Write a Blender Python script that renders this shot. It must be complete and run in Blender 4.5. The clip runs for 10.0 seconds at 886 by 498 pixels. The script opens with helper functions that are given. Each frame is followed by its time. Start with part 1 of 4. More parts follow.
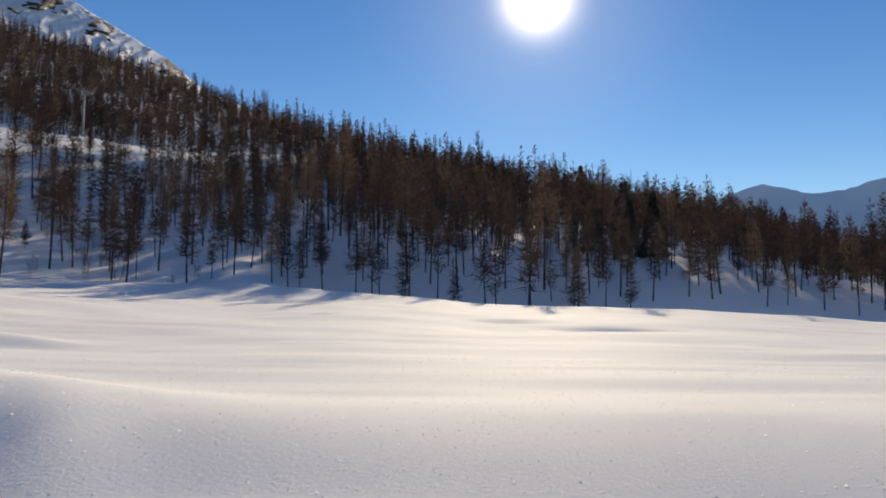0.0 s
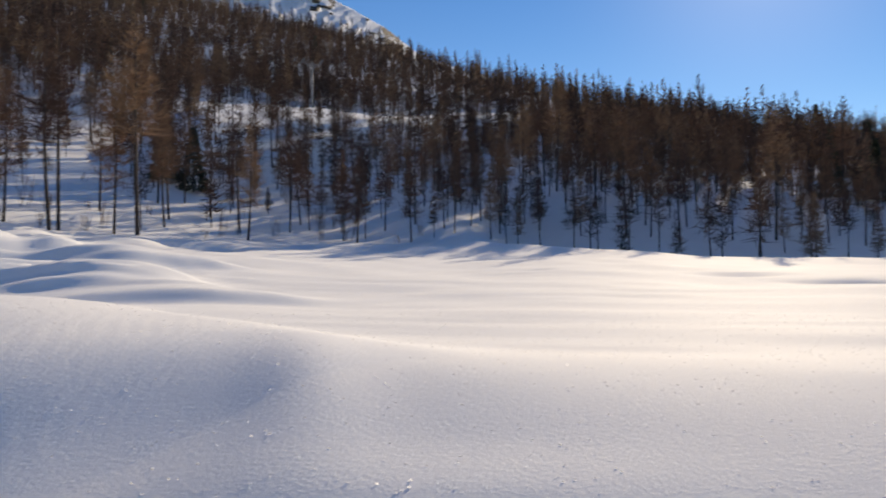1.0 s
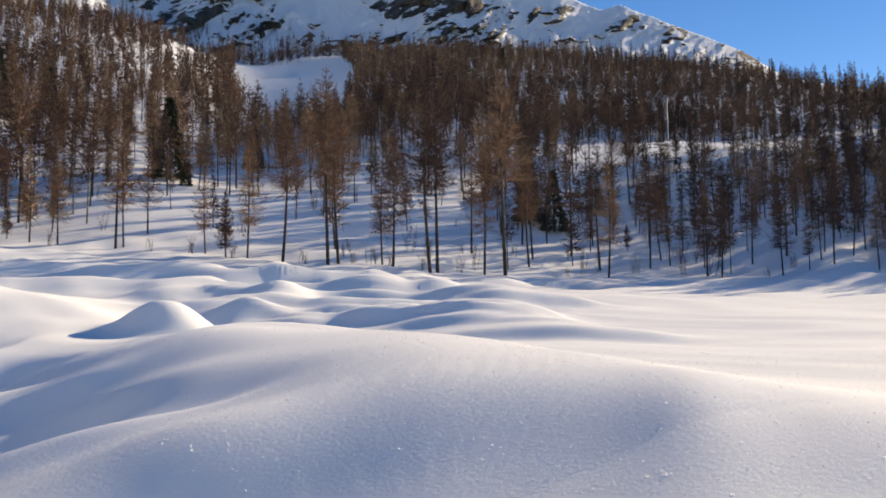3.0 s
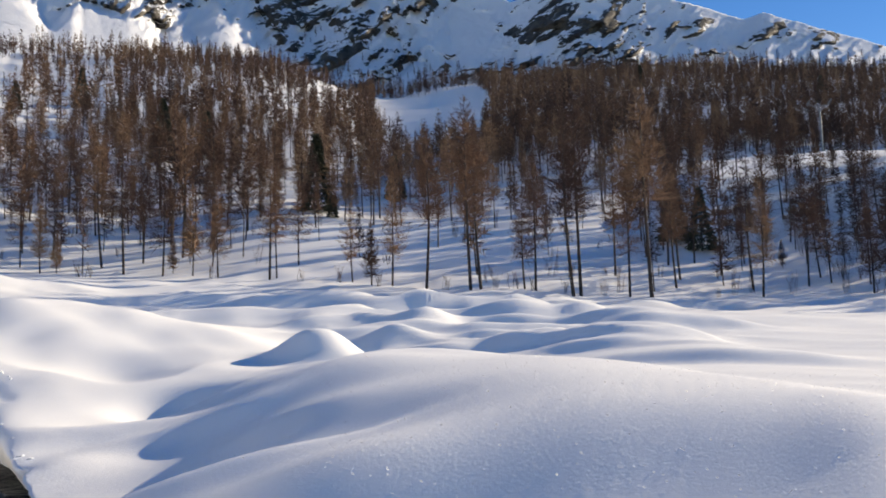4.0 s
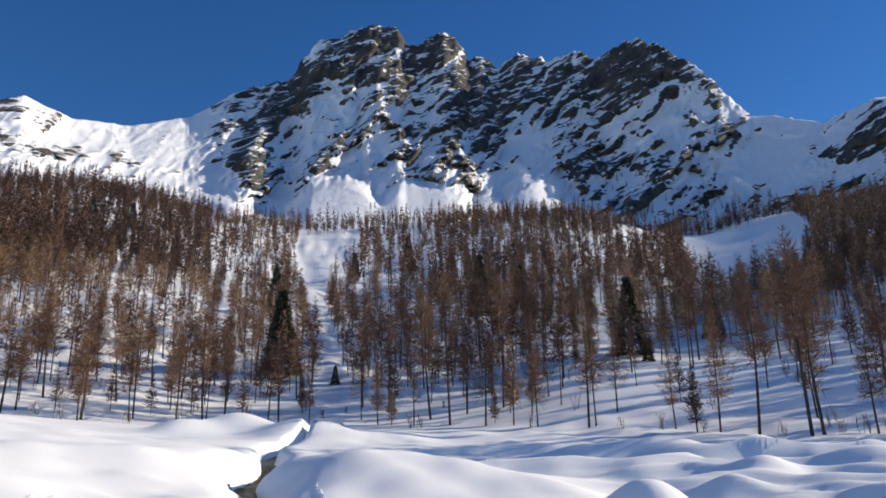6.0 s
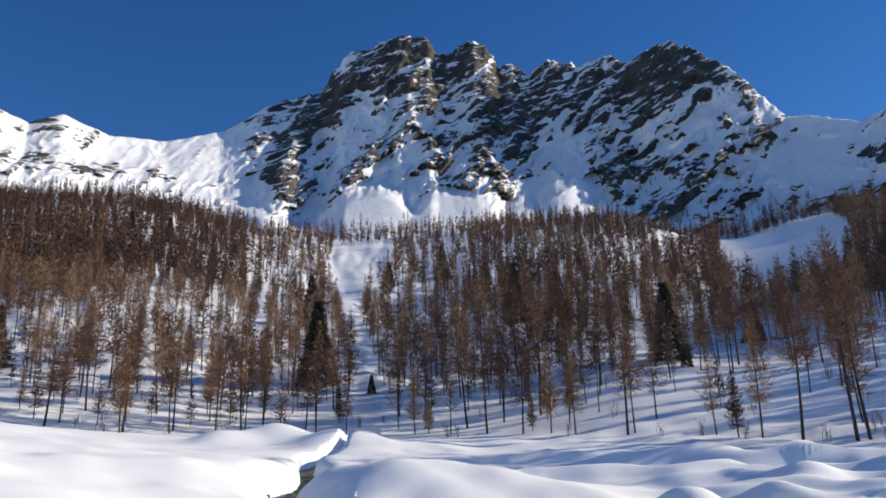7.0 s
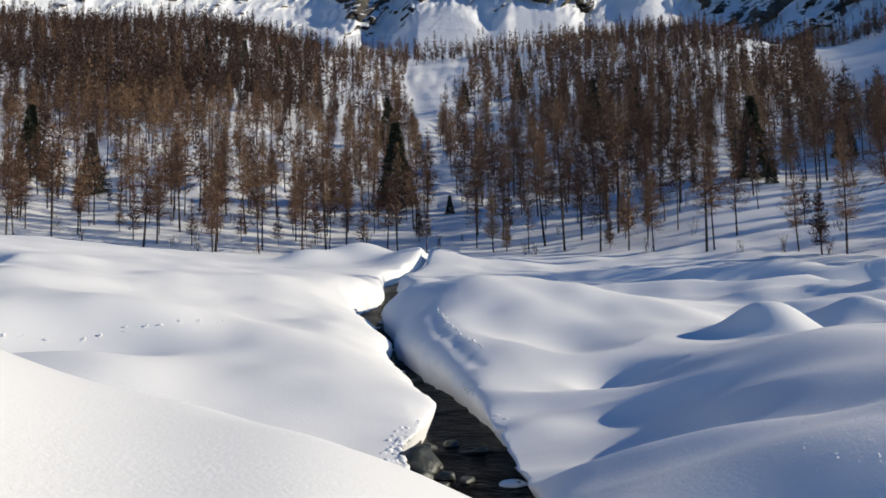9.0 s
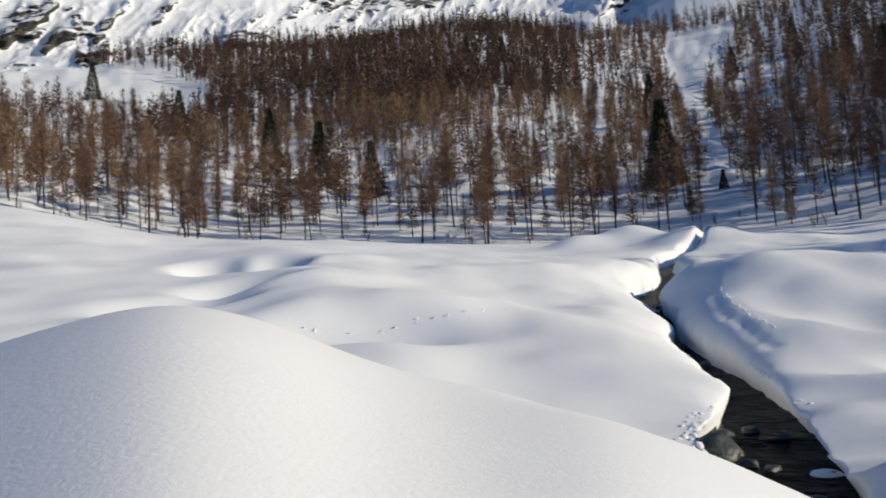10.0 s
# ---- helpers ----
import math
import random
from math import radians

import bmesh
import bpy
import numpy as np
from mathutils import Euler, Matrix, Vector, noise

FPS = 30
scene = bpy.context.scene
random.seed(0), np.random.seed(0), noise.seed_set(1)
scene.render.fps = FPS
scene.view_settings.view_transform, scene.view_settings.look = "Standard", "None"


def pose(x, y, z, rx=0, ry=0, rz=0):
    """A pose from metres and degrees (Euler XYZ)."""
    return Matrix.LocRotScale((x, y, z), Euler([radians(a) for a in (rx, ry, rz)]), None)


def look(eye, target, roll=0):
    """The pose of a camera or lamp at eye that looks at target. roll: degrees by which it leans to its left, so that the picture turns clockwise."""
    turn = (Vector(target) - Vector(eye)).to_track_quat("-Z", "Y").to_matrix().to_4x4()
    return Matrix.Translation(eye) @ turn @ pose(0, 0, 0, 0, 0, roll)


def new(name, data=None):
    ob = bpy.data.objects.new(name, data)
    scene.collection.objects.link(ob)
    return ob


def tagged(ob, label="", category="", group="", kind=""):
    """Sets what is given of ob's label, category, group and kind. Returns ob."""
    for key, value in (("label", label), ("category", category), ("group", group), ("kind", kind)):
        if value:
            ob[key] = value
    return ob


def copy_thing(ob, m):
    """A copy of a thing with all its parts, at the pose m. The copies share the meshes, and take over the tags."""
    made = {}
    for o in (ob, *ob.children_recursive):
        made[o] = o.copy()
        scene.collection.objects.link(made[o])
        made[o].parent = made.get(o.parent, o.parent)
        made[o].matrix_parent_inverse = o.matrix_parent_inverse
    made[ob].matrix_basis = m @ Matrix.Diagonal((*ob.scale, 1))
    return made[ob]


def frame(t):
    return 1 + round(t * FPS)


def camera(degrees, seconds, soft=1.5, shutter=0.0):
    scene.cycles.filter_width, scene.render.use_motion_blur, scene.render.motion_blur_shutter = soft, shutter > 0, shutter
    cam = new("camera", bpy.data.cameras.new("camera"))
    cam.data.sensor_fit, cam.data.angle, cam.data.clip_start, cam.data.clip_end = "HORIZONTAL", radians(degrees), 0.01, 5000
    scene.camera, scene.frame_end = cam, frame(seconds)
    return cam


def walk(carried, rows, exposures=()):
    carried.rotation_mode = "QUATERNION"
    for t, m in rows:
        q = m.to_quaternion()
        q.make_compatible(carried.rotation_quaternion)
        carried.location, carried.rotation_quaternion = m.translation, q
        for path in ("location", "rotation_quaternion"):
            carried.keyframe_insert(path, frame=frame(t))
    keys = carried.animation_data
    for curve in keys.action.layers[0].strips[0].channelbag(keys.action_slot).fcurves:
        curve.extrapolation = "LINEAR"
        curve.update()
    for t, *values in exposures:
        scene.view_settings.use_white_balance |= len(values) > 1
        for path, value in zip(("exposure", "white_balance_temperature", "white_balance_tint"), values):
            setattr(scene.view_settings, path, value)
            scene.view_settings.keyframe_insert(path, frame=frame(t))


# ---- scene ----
cam = camera(55.8, 10.0, 1.7, 0.15)
PATH = [
    (0.0, pose(-0.000, 0.450, 1.700, 94.65, -0.34, 0.00)),
    (0.5, pose(-0.051, 0.447, 1.700, 93.11, -1.21, 6.52)),
    (1.0, pose(-0.115, 0.435, 1.700, 91.63, 0.51, 14.80)),
    (1.5, pose(-0.228, 0.388, 1.700, 90.77, -1.49, 30.45)),
    (2.0, pose(-0.253, 0.372, 1.700, 94.07, -0.64, 34.24)),
    (2.2, pose(-0.256, 0.370, 1.700, 94.66, -0.64, 34.60)),
    (3.3, pose(-0.301, 0.335, 1.700, 94.24, 1.54, 41.95)),
    (3.5, pose(-0.313, 0.323, 1.700, 94.33, 1.67, 44.15)),
    (4.0, pose(-0.338, 0.297, 1.700, 96.40, 1.72, 48.69)),
    (4.5, pose(-0.369, 0.257, 1.700, 100.68, 1.70, 55.18)),
    (5.0, pose(-0.400, 0.206, 1.700, 103.68, 1.40, 62.69)),
    (5.5, pose(-0.415, 0.175, 1.700, 106.72, 0.90, 67.13)),
    (6.0, pose(-0.423, 0.154, 1.700, 106.86, 1.04, 69.95)),
    (7.3, pose(-0.431, 0.129, 1.700, 107.19, 1.21, 73.39)),
    (7.5, pose(-0.434, 0.120, 1.700, 106.36, 0.72, 74.50)),
    (8.0, pose(-0.438, 0.104, 1.700, 102.58, 1.15, 76.64)),
    (8.5, pose(-0.439, 0.099, 1.700, 97.94, 2.22, 77.29)),
    (9.0, pose(-0.440, 0.095, 1.700, 95.35, 1.23, 77.75)),
    (9.3, pose(-0.445, 0.068, 1.700, 95.98, 2.07, 81.28)),
    (9.5, pose(-0.449, 0.034, 1.700, 95.08, 3.16, 85.69)),
    (10.0, pose(-0.447, -0.049, 1.700, 95.14, 3.24, 96.21)),
]
EXPOSURES = [(0.0, 0.2, 9900, 9), (1.0, 0.34, 10000, 11), (1.5, 0.46, 10300, 12), (2.0, 0.6, 10300, 12), (3.5, 0.56, 9700, 10), (4.5, 0.55, 8600, 9), (5.5, 0.26, 7900, 9), (6.0, 0.35, 7900, 9), (7.5, 0.27, 7700, 9), (9.0, -0.05, 7900, 6), (10.0, -0.18, 7900, 5)]
walk(cam, PATH, EXPOSURES)


# ---- world, sun ----
SUN_AZ, SUN_EL = -6.5, 21.3          # degrees; azimuth counted to the left of +y


def heading(az, r=1.0):
    a = radians(az)
    return -r * math.sin(a), r * math.cos(a)


def make_world():
    w = bpy.data.worlds.new("alpine_sky")
    scene.world = w
    w.use_nodes = True
    nt = w.node_tree
    nt.nodes.clear()
    out = nt.nodes.new("ShaderNodeOutputWorld")
    bg = nt.nodes.new("ShaderNodeBackground")
    sky = nt.nodes.new("ShaderNodeTexSky")
    sky.sky_type = "NISHITA"
    sky.sun_disc = False
    sky.sun_elevation = radians(SUN_EL)
    sky.sun_rotation = radians(-SUN_AZ)
    sky.altitude = 2000
    sky.air_density = 1.0
    sky.dust_density = 0.0
    sky.ozone_density = 3.0
    bg.inputs["Strength"].default_value = 0.12
    sat = nt.nodes.new("ShaderNodeHueSaturation")
    sat.inputs["Hue"].default_value = 0.513
    sat.inputs["Saturation"].default_value = 1.3
    nt.links.new(sky.outputs[0], sat.inputs["Color"])
    # the sun's own disc and aureole, in the sun's direction
    x, y = heading(SUN_AZ, math.cos(radians(SUN_EL)))
    tc = nt.nodes.new("ShaderNodeTexCoord")
    dot = nt.nodes.new("ShaderNodeVectorMath")
    dot.operation = "DOT_PRODUCT"
    nt.links.new(tc.outputs["Generated"], dot.inputs[0])
    dot.inputs[1].default_value = (x, y, math.sin(radians(SUN_EL)))
    glow = nt.nodes.new("ShaderNodeMath")
    glow.operation = "POWER"
    glow.inputs[1].default_value = 1900
    nt.links.new(dot.outputs["Value"], glow.inputs[0])
    halo = nt.nodes.new("ShaderNodeMath")
    halo.operation = "POWER"
    halo.inputs[1].default_value = 110
    nt.links.new(dot.outputs["Value"], halo.inputs[0])
    both = nt.nodes.new("ShaderNodeMath")
    both.operation = "MULTIPLY_ADD"
    both.inputs[1].default_value = 14.0
    nt.links.new(glow.outputs[0], both.inputs[0])
    nt.links.new(halo.outputs[0], both.inputs[2])
    add = nt.nodes.new("ShaderNodeMix")
    add.data_type, add.blend_type = "RGBA", "ADD"
    add.inputs["Factor"].default_value = 1.0
    nt.links.new(sat.outputs[0], add.inputs["A"])
    wide = nt.nodes.new("ShaderNodeMix")
    wide.data_type, wide.blend_type = "RGBA", "MULTIPLY"
    wide.inputs["Factor"].default_value = 1.0
    wide.inputs["B"].default_value = (1.2, 1.2, 1.2, 1)
    nt.links.new(both.outputs[0], wide.inputs["A"])
    nt.links.new(wide.outputs["Result"], add.inputs["B"])
    nt.links.new(add.outputs["Result"], bg.inputs["Color"])
    nt.links.new(bg.outputs[0], out.inputs["Surface"])
    sun = bpy.data.lights.new("sun", "SUN")
    sun.energy = 4.2
    sun.angle = radians(0.53)
    sun.color = (1.0, 0.98, 0.95)
    ob = new("sun", sun)
    x, y = heading(SUN_AZ, math.cos(radians(SUN_EL)))
    ob.matrix_world = look((x * 50, y * 50, math.sin(radians(SUN_EL)) * 50), (0, 0, 0))


make_world()


# ---- materials ----
def material(name, rough=0.8):
    m = bpy.data.materials.new(name)
    m.use_nodes = True
    nt = m.node_tree
    b = nt.nodes["Principled BSDF"]
    b.inputs["Roughness"].default_value = rough
    return m, nt, b


def node(nt, kind, **vals):
    n = nt.nodes.new("ShaderNode" + kind)
    for k, v in vals.items():
        n.inputs[k.replace("_", " ")].default_value = v
    return n


def ramp(nt, src, stops):
    n = nt.nodes.new("ShaderNodeValToRGB")
    e = n.color_ramp.elements
    while len(e) < len(stops):
        e.new(0.5)
    for el, (p, c) in zip(e, stops):
        el.position, el.color = p, (*c, 1)
    nt.links.new(src, n.inputs[0])
    return n.outputs[0]


def bump(nt, b, height, strength, distance):
    n = node(nt, "Bump", Strength=strength, Distance=distance)
    nt.links.new(height, n.inputs["Height"])
    nt.links.new(n.outputs[0], b.inputs["Normal"])
    return n


def position(nt):
    return nt.nodes.new("ShaderNodeNewGeometry").outputs["Position"]


def snow_material():
    m, nt, b = material("snow", 0.8)
    b.inputs["Specular IOR Level"].default_value = 0.022
    pos = position(nt)
    big = node(nt, "TexNoise", Scale=0.35, Detail=4.0)
    nt.links.new(pos, big.inputs["Vector"])
    nt.links.new(ramp(nt, big.outputs[0], [(0.3, (0.87, 0.87, 0.865)), (0.7, (0.92, 0.92, 0.91))]), b.inputs["Base Color"])
    fine = node(nt, "TexNoise", Scale=24.0, Detail=6.0, Roughness=0.66)
    nt.links.new(pos, fine.inputs["Vector"])
    bump(nt, b, fine.outputs[0], 0.3, 0.018)
    return m


def rock_nodes(nt, pos, scale):
    n1 = node(nt, "TexNoise", Scale=scale, Detail=8.0, Roughness=0.65)
    nt.links.new(pos, n1.inputs["Vector"])
    return ramp(nt, n1.outputs[0], [(0.25, (0.012, 0.013, 0.012)), (0.5, (0.04, 0.045, 0.038)), (0.75, (0.13, 0.135, 0.11))]), n1.outputs[0]


def mountain_material():
    """Bare rock where the crag stands out of the snow (mesh attribute "crag"), broken up by finer noise."""
    m, nt, b = material("snowy_rock", 0.8)
    b.inputs["Specular IOR Level"].default_value = 0.15
    geo = nt.nodes.new("ShaderNodeNewGeometry")
    pos = geo.outputs["Position"]
    n1 = node(nt, "TexNoise", Scale=0.03, Detail=9.0, Roughness=0.7)
    nt.links.new(pos, n1.inputs["Vector"])
    rock = ramp(nt, n1.outputs[0], [(0.3, (0.028, 0.026, 0.026)), (0.5, (0.066, 0.06, 0.054)), (0.72, (0.16, 0.135, 0.1))])
    # ledges: long grain that rises to the north at thirty degrees, as the strata do
    grain = nt.nodes.new("ShaderNodeCombineXYZ")
    for k, way in enumerate(((0.0087, 0.0239, 0.0147), (-0.018, -0.0495, 0.0912), (-0.03, 0.011, 0.0))):
        dot = nt.nodes.new("ShaderNodeVectorMath")
        dot.operation = "DOT_PRODUCT"
        dot.inputs[1].default_value = way
        nt.links.new(pos, dot.inputs[0])
        nt.links.new(dot.outputs["Value"], grain.inputs[k])
    n2 = node(nt, "TexNoise", Scale=1.0, Detail=7.0, Roughness=0.66, Distortion=0.5)
    nt.links.new(grain.outputs[0], n2.inputs["Vector"])
    at = nt.nodes.new("ShaderNodeAttribute")
    at.attribute_name = "crag"
    sep = nt.nodes.new("ShaderNodeSeparateXYZ")
    nt.links.new(geo.outputs["Normal"], sep.inputs[0])
    mul = nt.nodes.new("ShaderNodeMath")
    mul.operation = "MULTIPLY_ADD"
    mul.inputs[1].default_value = -0.9
    nt.links.new(sep.outputs["Z"], mul.inputs[0])
    nt.links.new(at.outputs["Fac"], mul.inputs[2])
    add = nt.nodes.new("ShaderNodeMath")
    add.operation = "MULTIPLY_ADD"
    add.inputs[1].default_value = 3.6
    nt.links.new(n2.outputs[0], add.inputs[0])
    nt.links.new(mul.outputs[0], add.inputs[2])
    low = nt.nodes.new("ShaderNodeMath")
    low.operation = "MULTIPLY"
    low.inputs[1].default_value = 0.25
    nt.links.new(add.outputs[0], low.inputs[0])
    f = ramp(nt, low.outputs[0], [(0.475, (0, 0, 0)), (0.5, (1, 1, 1))])
    mix = nt.nodes.new("ShaderNodeMix")
    mix.data_type = "RGBA"
    nt.links.new(f, mix.inputs["Factor"])
    mix.inputs["A"].default_value = (0.86, 0.87, 0.89, 1)
    nt.links.new(rock, mix.inputs["B"])
    nt.links.new(mix.outputs["Result"], b.inputs["Base Color"])
    bump(nt, b, n1.outputs[0], 0.5, 8.0)
    return m


def twig_material(joined):
    """Larch twigs; each tree has its own tone: by object, or by the mesh attribute "tone", with painted light and
    shade, where many trees are joined.
    """
    m, nt, b = material("larch_twigs", 0.85)
    b.inputs["Specular IOR Level"].default_value = 0.1
    geo = nt.nodes.new("ShaderNodeNewGeometry")
    if joined:
        tone = nt.nodes.new("ShaderNodeAttribute")
        tone.attribute_name = "tone"
        src = tone.outputs["Fac"]
    else:
        src = nt.nodes.new("ShaderNodeObjectInfo").outputs["Random"]
    tree = ramp(nt, src, [(0.0, (0.092, 0.056, 0.045)), (0.4, (0.17, 0.1, 0.07)), (0.75, (0.245, 0.145, 0.09)), (1.0, (0.36, 0.23, 0.14))])
    twig = ramp(nt, geo.outputs["Random Per Island"], [(0.0, (0.5, 0.48, 0.48)), (1.0, (1.15, 1.15, 1.15) if joined else (1.4, 1.35, 1.3))])
    mix = nt.nodes.new("ShaderNodeMix")
    mix.data_type, mix.blend_type = "RGBA", "MULTIPLY"
    mix.inputs["Factor"].default_value = 1.0
    nt.links.new(tree, mix.inputs["A"])
    nt.links.new(twig, mix.inputs["B"])
    nt.links.new(mix.outputs["Result"], b.inputs["Base Color"])
    return m


def needle_material():
    m, nt, b = material("spruce_needles", 0.7)
    geo = nt.nodes.new("ShaderNodeNewGeometry")
    nt.links.new(ramp(nt, geo.outputs["Random Per Island"], [(0.0, (0.02, 0.025, 0.012)), (1.0, (0.055, 0.06, 0.03))]), b.inputs["Base Color"])
    return m


def bark_material():
    m, nt, b = material("bark", 0.9)
    pos = position(nt)
    n1 = node(nt, "TexNoise", Scale=3.0, Detail=6.0)
    mp = node(nt, "Mapping", Scale=(3.0, 3.0, 0.6))
    nt.links.new(pos, mp.inputs[0])
    nt.links.new(mp.outputs[0], n1.inputs["Vector"])
    nt.links.new(ramp(nt, n1.outputs[0], [(0.3, (0.022, 0.017, 0.015)), (0.7, (0.07, 0.05, 0.04))]), b.inputs["Base Color"])
    bump(nt, b, n1.outputs[0], 0.5, 0.03)
    return m


def water_material():
    m, nt, b = material("stream_water", 0.22)
    b.inputs["Specular IOR Level"].default_value = 0.1
    b.inputs["IOR"].default_value = 1.12
    pos = position(nt)
    n1 = node(nt, "TexNoise", Scale=5.0, Detail=5.0)
    nt.links.new(pos, n1.inputs["Vector"])
    nt.links.new(ramp(nt, n1.outputs[0], [(0.35, (0.002, 0.002, 0.002)), (0.7, (0.008, 0.007, 0.006))]), b.inputs["Base Color"])
    bump(nt, b, n1.outputs[0], 0.6, 0.12)
    return m


def stone_material():
    m, nt, b = material("wet_stone", 0.45)
    c, h = rock_nodes(nt, position(nt), 9.0)
    nt.links.new(c, b.inputs["Base Color"])
    bump(nt, b, h, 0.5, 0.03)
    return m


SNOW, CRAG, NEEDLE, BARK, WATER, STONE = snow_material(), mountain_material(), needle_material(), bark_material(), water_material(), stone_material()
TWIG, WOOD_TWIG = twig_material(False), twig_material(True)


# ---- mesh helpers ----
def mesh_from(name, co, faces, mats, smooth=True, mat_index=None):
    """A mesh from numpy arrays: co (n, 3), faces (m, 3 or 4)."""
    me = bpy.data.meshes.new(name)
    co, faces = np.asarray(co, np.float32), np.asarray(faces, np.int32)
    k = faces.shape[1]
    me.vertices.add(len(co))
    me.vertices.foreach_set("co", co.ravel())
    me.loops.add(faces.size)
    me.loops.foreach_set("vertex_index", faces.ravel())
    me.polygons.add(len(faces))
    me.polygons.foreach_set("loop_start", np.arange(0, faces.size, k, dtype=np.int32))
    me.polygons.foreach_set("use_smooth", np.full(len(faces), smooth, bool))
    if mat_index is not None:
        me.polygons.foreach_set("material_index", np.asarray(mat_index, np.int32))
    for m in mats:
        me.materials.append(m)
    me.update(calc_edges=True)
    me.validate()
    return me


def part(name, me, parent, label=""):
    ob = new(name, me)
    ob.parent = parent
    return tagged(ob, label) if label else ob


def hash2(ix, iy, seed):
    h = np.sin(ix * 127.1 + iy * 311.7 + seed * 74.7) * 43758.5453
    return h - np.floor(h)


def noise2(x, y, seed=0):
    """Smooth value noise, -1 to 1."""
    ix, iy = np.floor(x), np.floor(y)
    fx, fy = x - ix, y - iy
    ux, uy = fx * fx * fx * (fx * (fx * 6 - 15) + 10), fy * fy * fy * (fy * (fy * 6 - 15) + 10)
    a, b = hash2(ix, iy, seed), hash2(ix + 1, iy, seed)
    c, d = hash2(ix, iy + 1, seed), hash2(ix + 1, iy + 1, seed)
    return 2 * (a + (b - a) * ux + (c - a) * uy + (a - b - c + d) * ux * uy) - 1


def fbm(x, y, octaves=4, seed=0, gain=0.5):
    out, amp, tot = 0, 1.0, 0
    for k in range(octaves):
        out = out + amp * noise2(x, y, seed + k * 7)
        tot += amp
        amp *= gain
        x, y = x * 2.03 + 11.3, y * 2.03 + 5.7
    return out / tot


def ease(x, a, b):
    t = np.clip((x - a) / (b - a), 0, 1)
    return t * t * (3 - 2 * t)


# ---- the lie of the land: azimuth in degrees, distance in metres ----
EYE = 1.7
#        azimuth, wood edge distance, its elevation, hilltop distance, its elevation
LAND = np.array([
    (-70, 70, 0.0, 260, 1.5), (-28, 66, -0.2, 250, 2.6), (-17, 60, 0.5, 270, 6.3), (-5, 56, 0.7, 270, 9.0),
    (7, 58, 1.6, 300, 11.4), (14, 68, 1.9, 390, 13.4), (20, 70, 2.2, 470, 15.3), (28, 65, 2.4, 480, 16.8), (38, 58, 3.0, 470, 17.6), (47, 56, 3.6, 450, 17.5),
    (53, 58, 4.1, 430, 16.4), (60, 62, 4.6, 420, 19.0), (67, 68, 4.7, 410, 18.7), (77, 74, 5.1, 390, 18.4), (85, 72, 5.0, 380, 18.2),
    (92, 70, 5.1, 380, 20.0), (105, 75, 6.2, 380, 18.6), (113, 76, 6.4, 370, 18.2), (124, 85, 9.0, 350, 16.8),
    (150, 90, 7.0, 350, 14.0), (200, 150, 2.0, 400, 4.0), (280, 130, 0.3, 260, 1.5)])


FINE = np.arange(-80, 300, 0.25)


def smooth_table(az, values, sigma):
    """Values at the FINE azimuths, rounded off over sigma degrees."""
    v = np.interp(FINE, az, values)
    k = np.arange(-int(12 * sigma), int(12 * sigma) + 1) * 0.25
    g = np.exp(-(k / sigma) ** 2 / 2)
    return np.convolve(np.pad(v, len(k) // 2, mode="edge"), g / g.sum(), "valid")


LAND_FINE = [smooth_table(LAND[:, 0], LAND[:, k], 2.4) for k in range(5)]


def land(az, k):
    return np.interp(az, FINE, LAND_FINE[k])


# crests of the two near banks: azimuth, distance, elevation, fall-off before and behind
BANK = np.array([(56, 4.5, -20, 3, 1.5), (64, 5.2, -17, 4, 1.6), (72, 6.0, -14.0, 4, 1.7), (78, 6.4, -9.7, 4.5, 2.0), (85, 7.0, -6.0, 5, 2.3),
                 (96, 8.0, -3.9, 6, 2.5), (103, 8.5, -1.5, 6, 2.5), (106, 8.8, 0.5, 6, 2.6), (113, 9.0, 2.55, 6, 3), (120, 9.0, 1.2, 6, 3),
                 (125, 9.0, -0.35, 6, 4), (140, 9.0, -4.0, 6, 4), (165, 9.0, -9.5, 6, 5)])
# crest of the long dome of snow, from its tip: azimuth, distance, rise
LOBE = np.array([(19.6, 6.9, 0.17), (23, 7.4, 0.23), (27, 8.4, 0.31), (32, 10.0, 0.41), (38, 12.0, 0.47), (46, 15.0, 0.47), (53, 18.0, 0.36), (58, 19.5, 0.16)])
# the stream: azimuth, distance
STREAM = np.array([(71, 4.0, -0.4), (74, 5.4, -0.38), (75.8, 7.0, -0.33), (76.4, 8.5, -0.27), (77.0, 10.2, -0.22), (76.7, 12.5, -0.13), (77.0, 15.0, -0.02), (78.2, 18.4, 0.19), (80.6, 21.8, 0.5), (81.2, 25.0, 0.85),
                   (81.8, 28.2, 1.25), (82.9, 31.8, 1.85), (80.5, 36.0, 2.75), (81.5, 46.0, 3.9), (79.0, 56.0, 5.2), (76.8, 75.0, 7.4)])


# how the open field rises towards the wood: below 1 it bulges, above 1 it sags
SWELL = smooth_table([62, 69, 76, 84, 91, 98, 106, 113, 124], [1.45, 1.22, 1.0, 1.0, 0.88, 0.74, 0.68, 0.78, 1.0], 3.0)


# the lower edge of the meadow: azimuth, distance
MEADOW = ((8, 12, 16, 20, 24, 28, 32), (180, 162, 144, 128, 116, 106, 97))


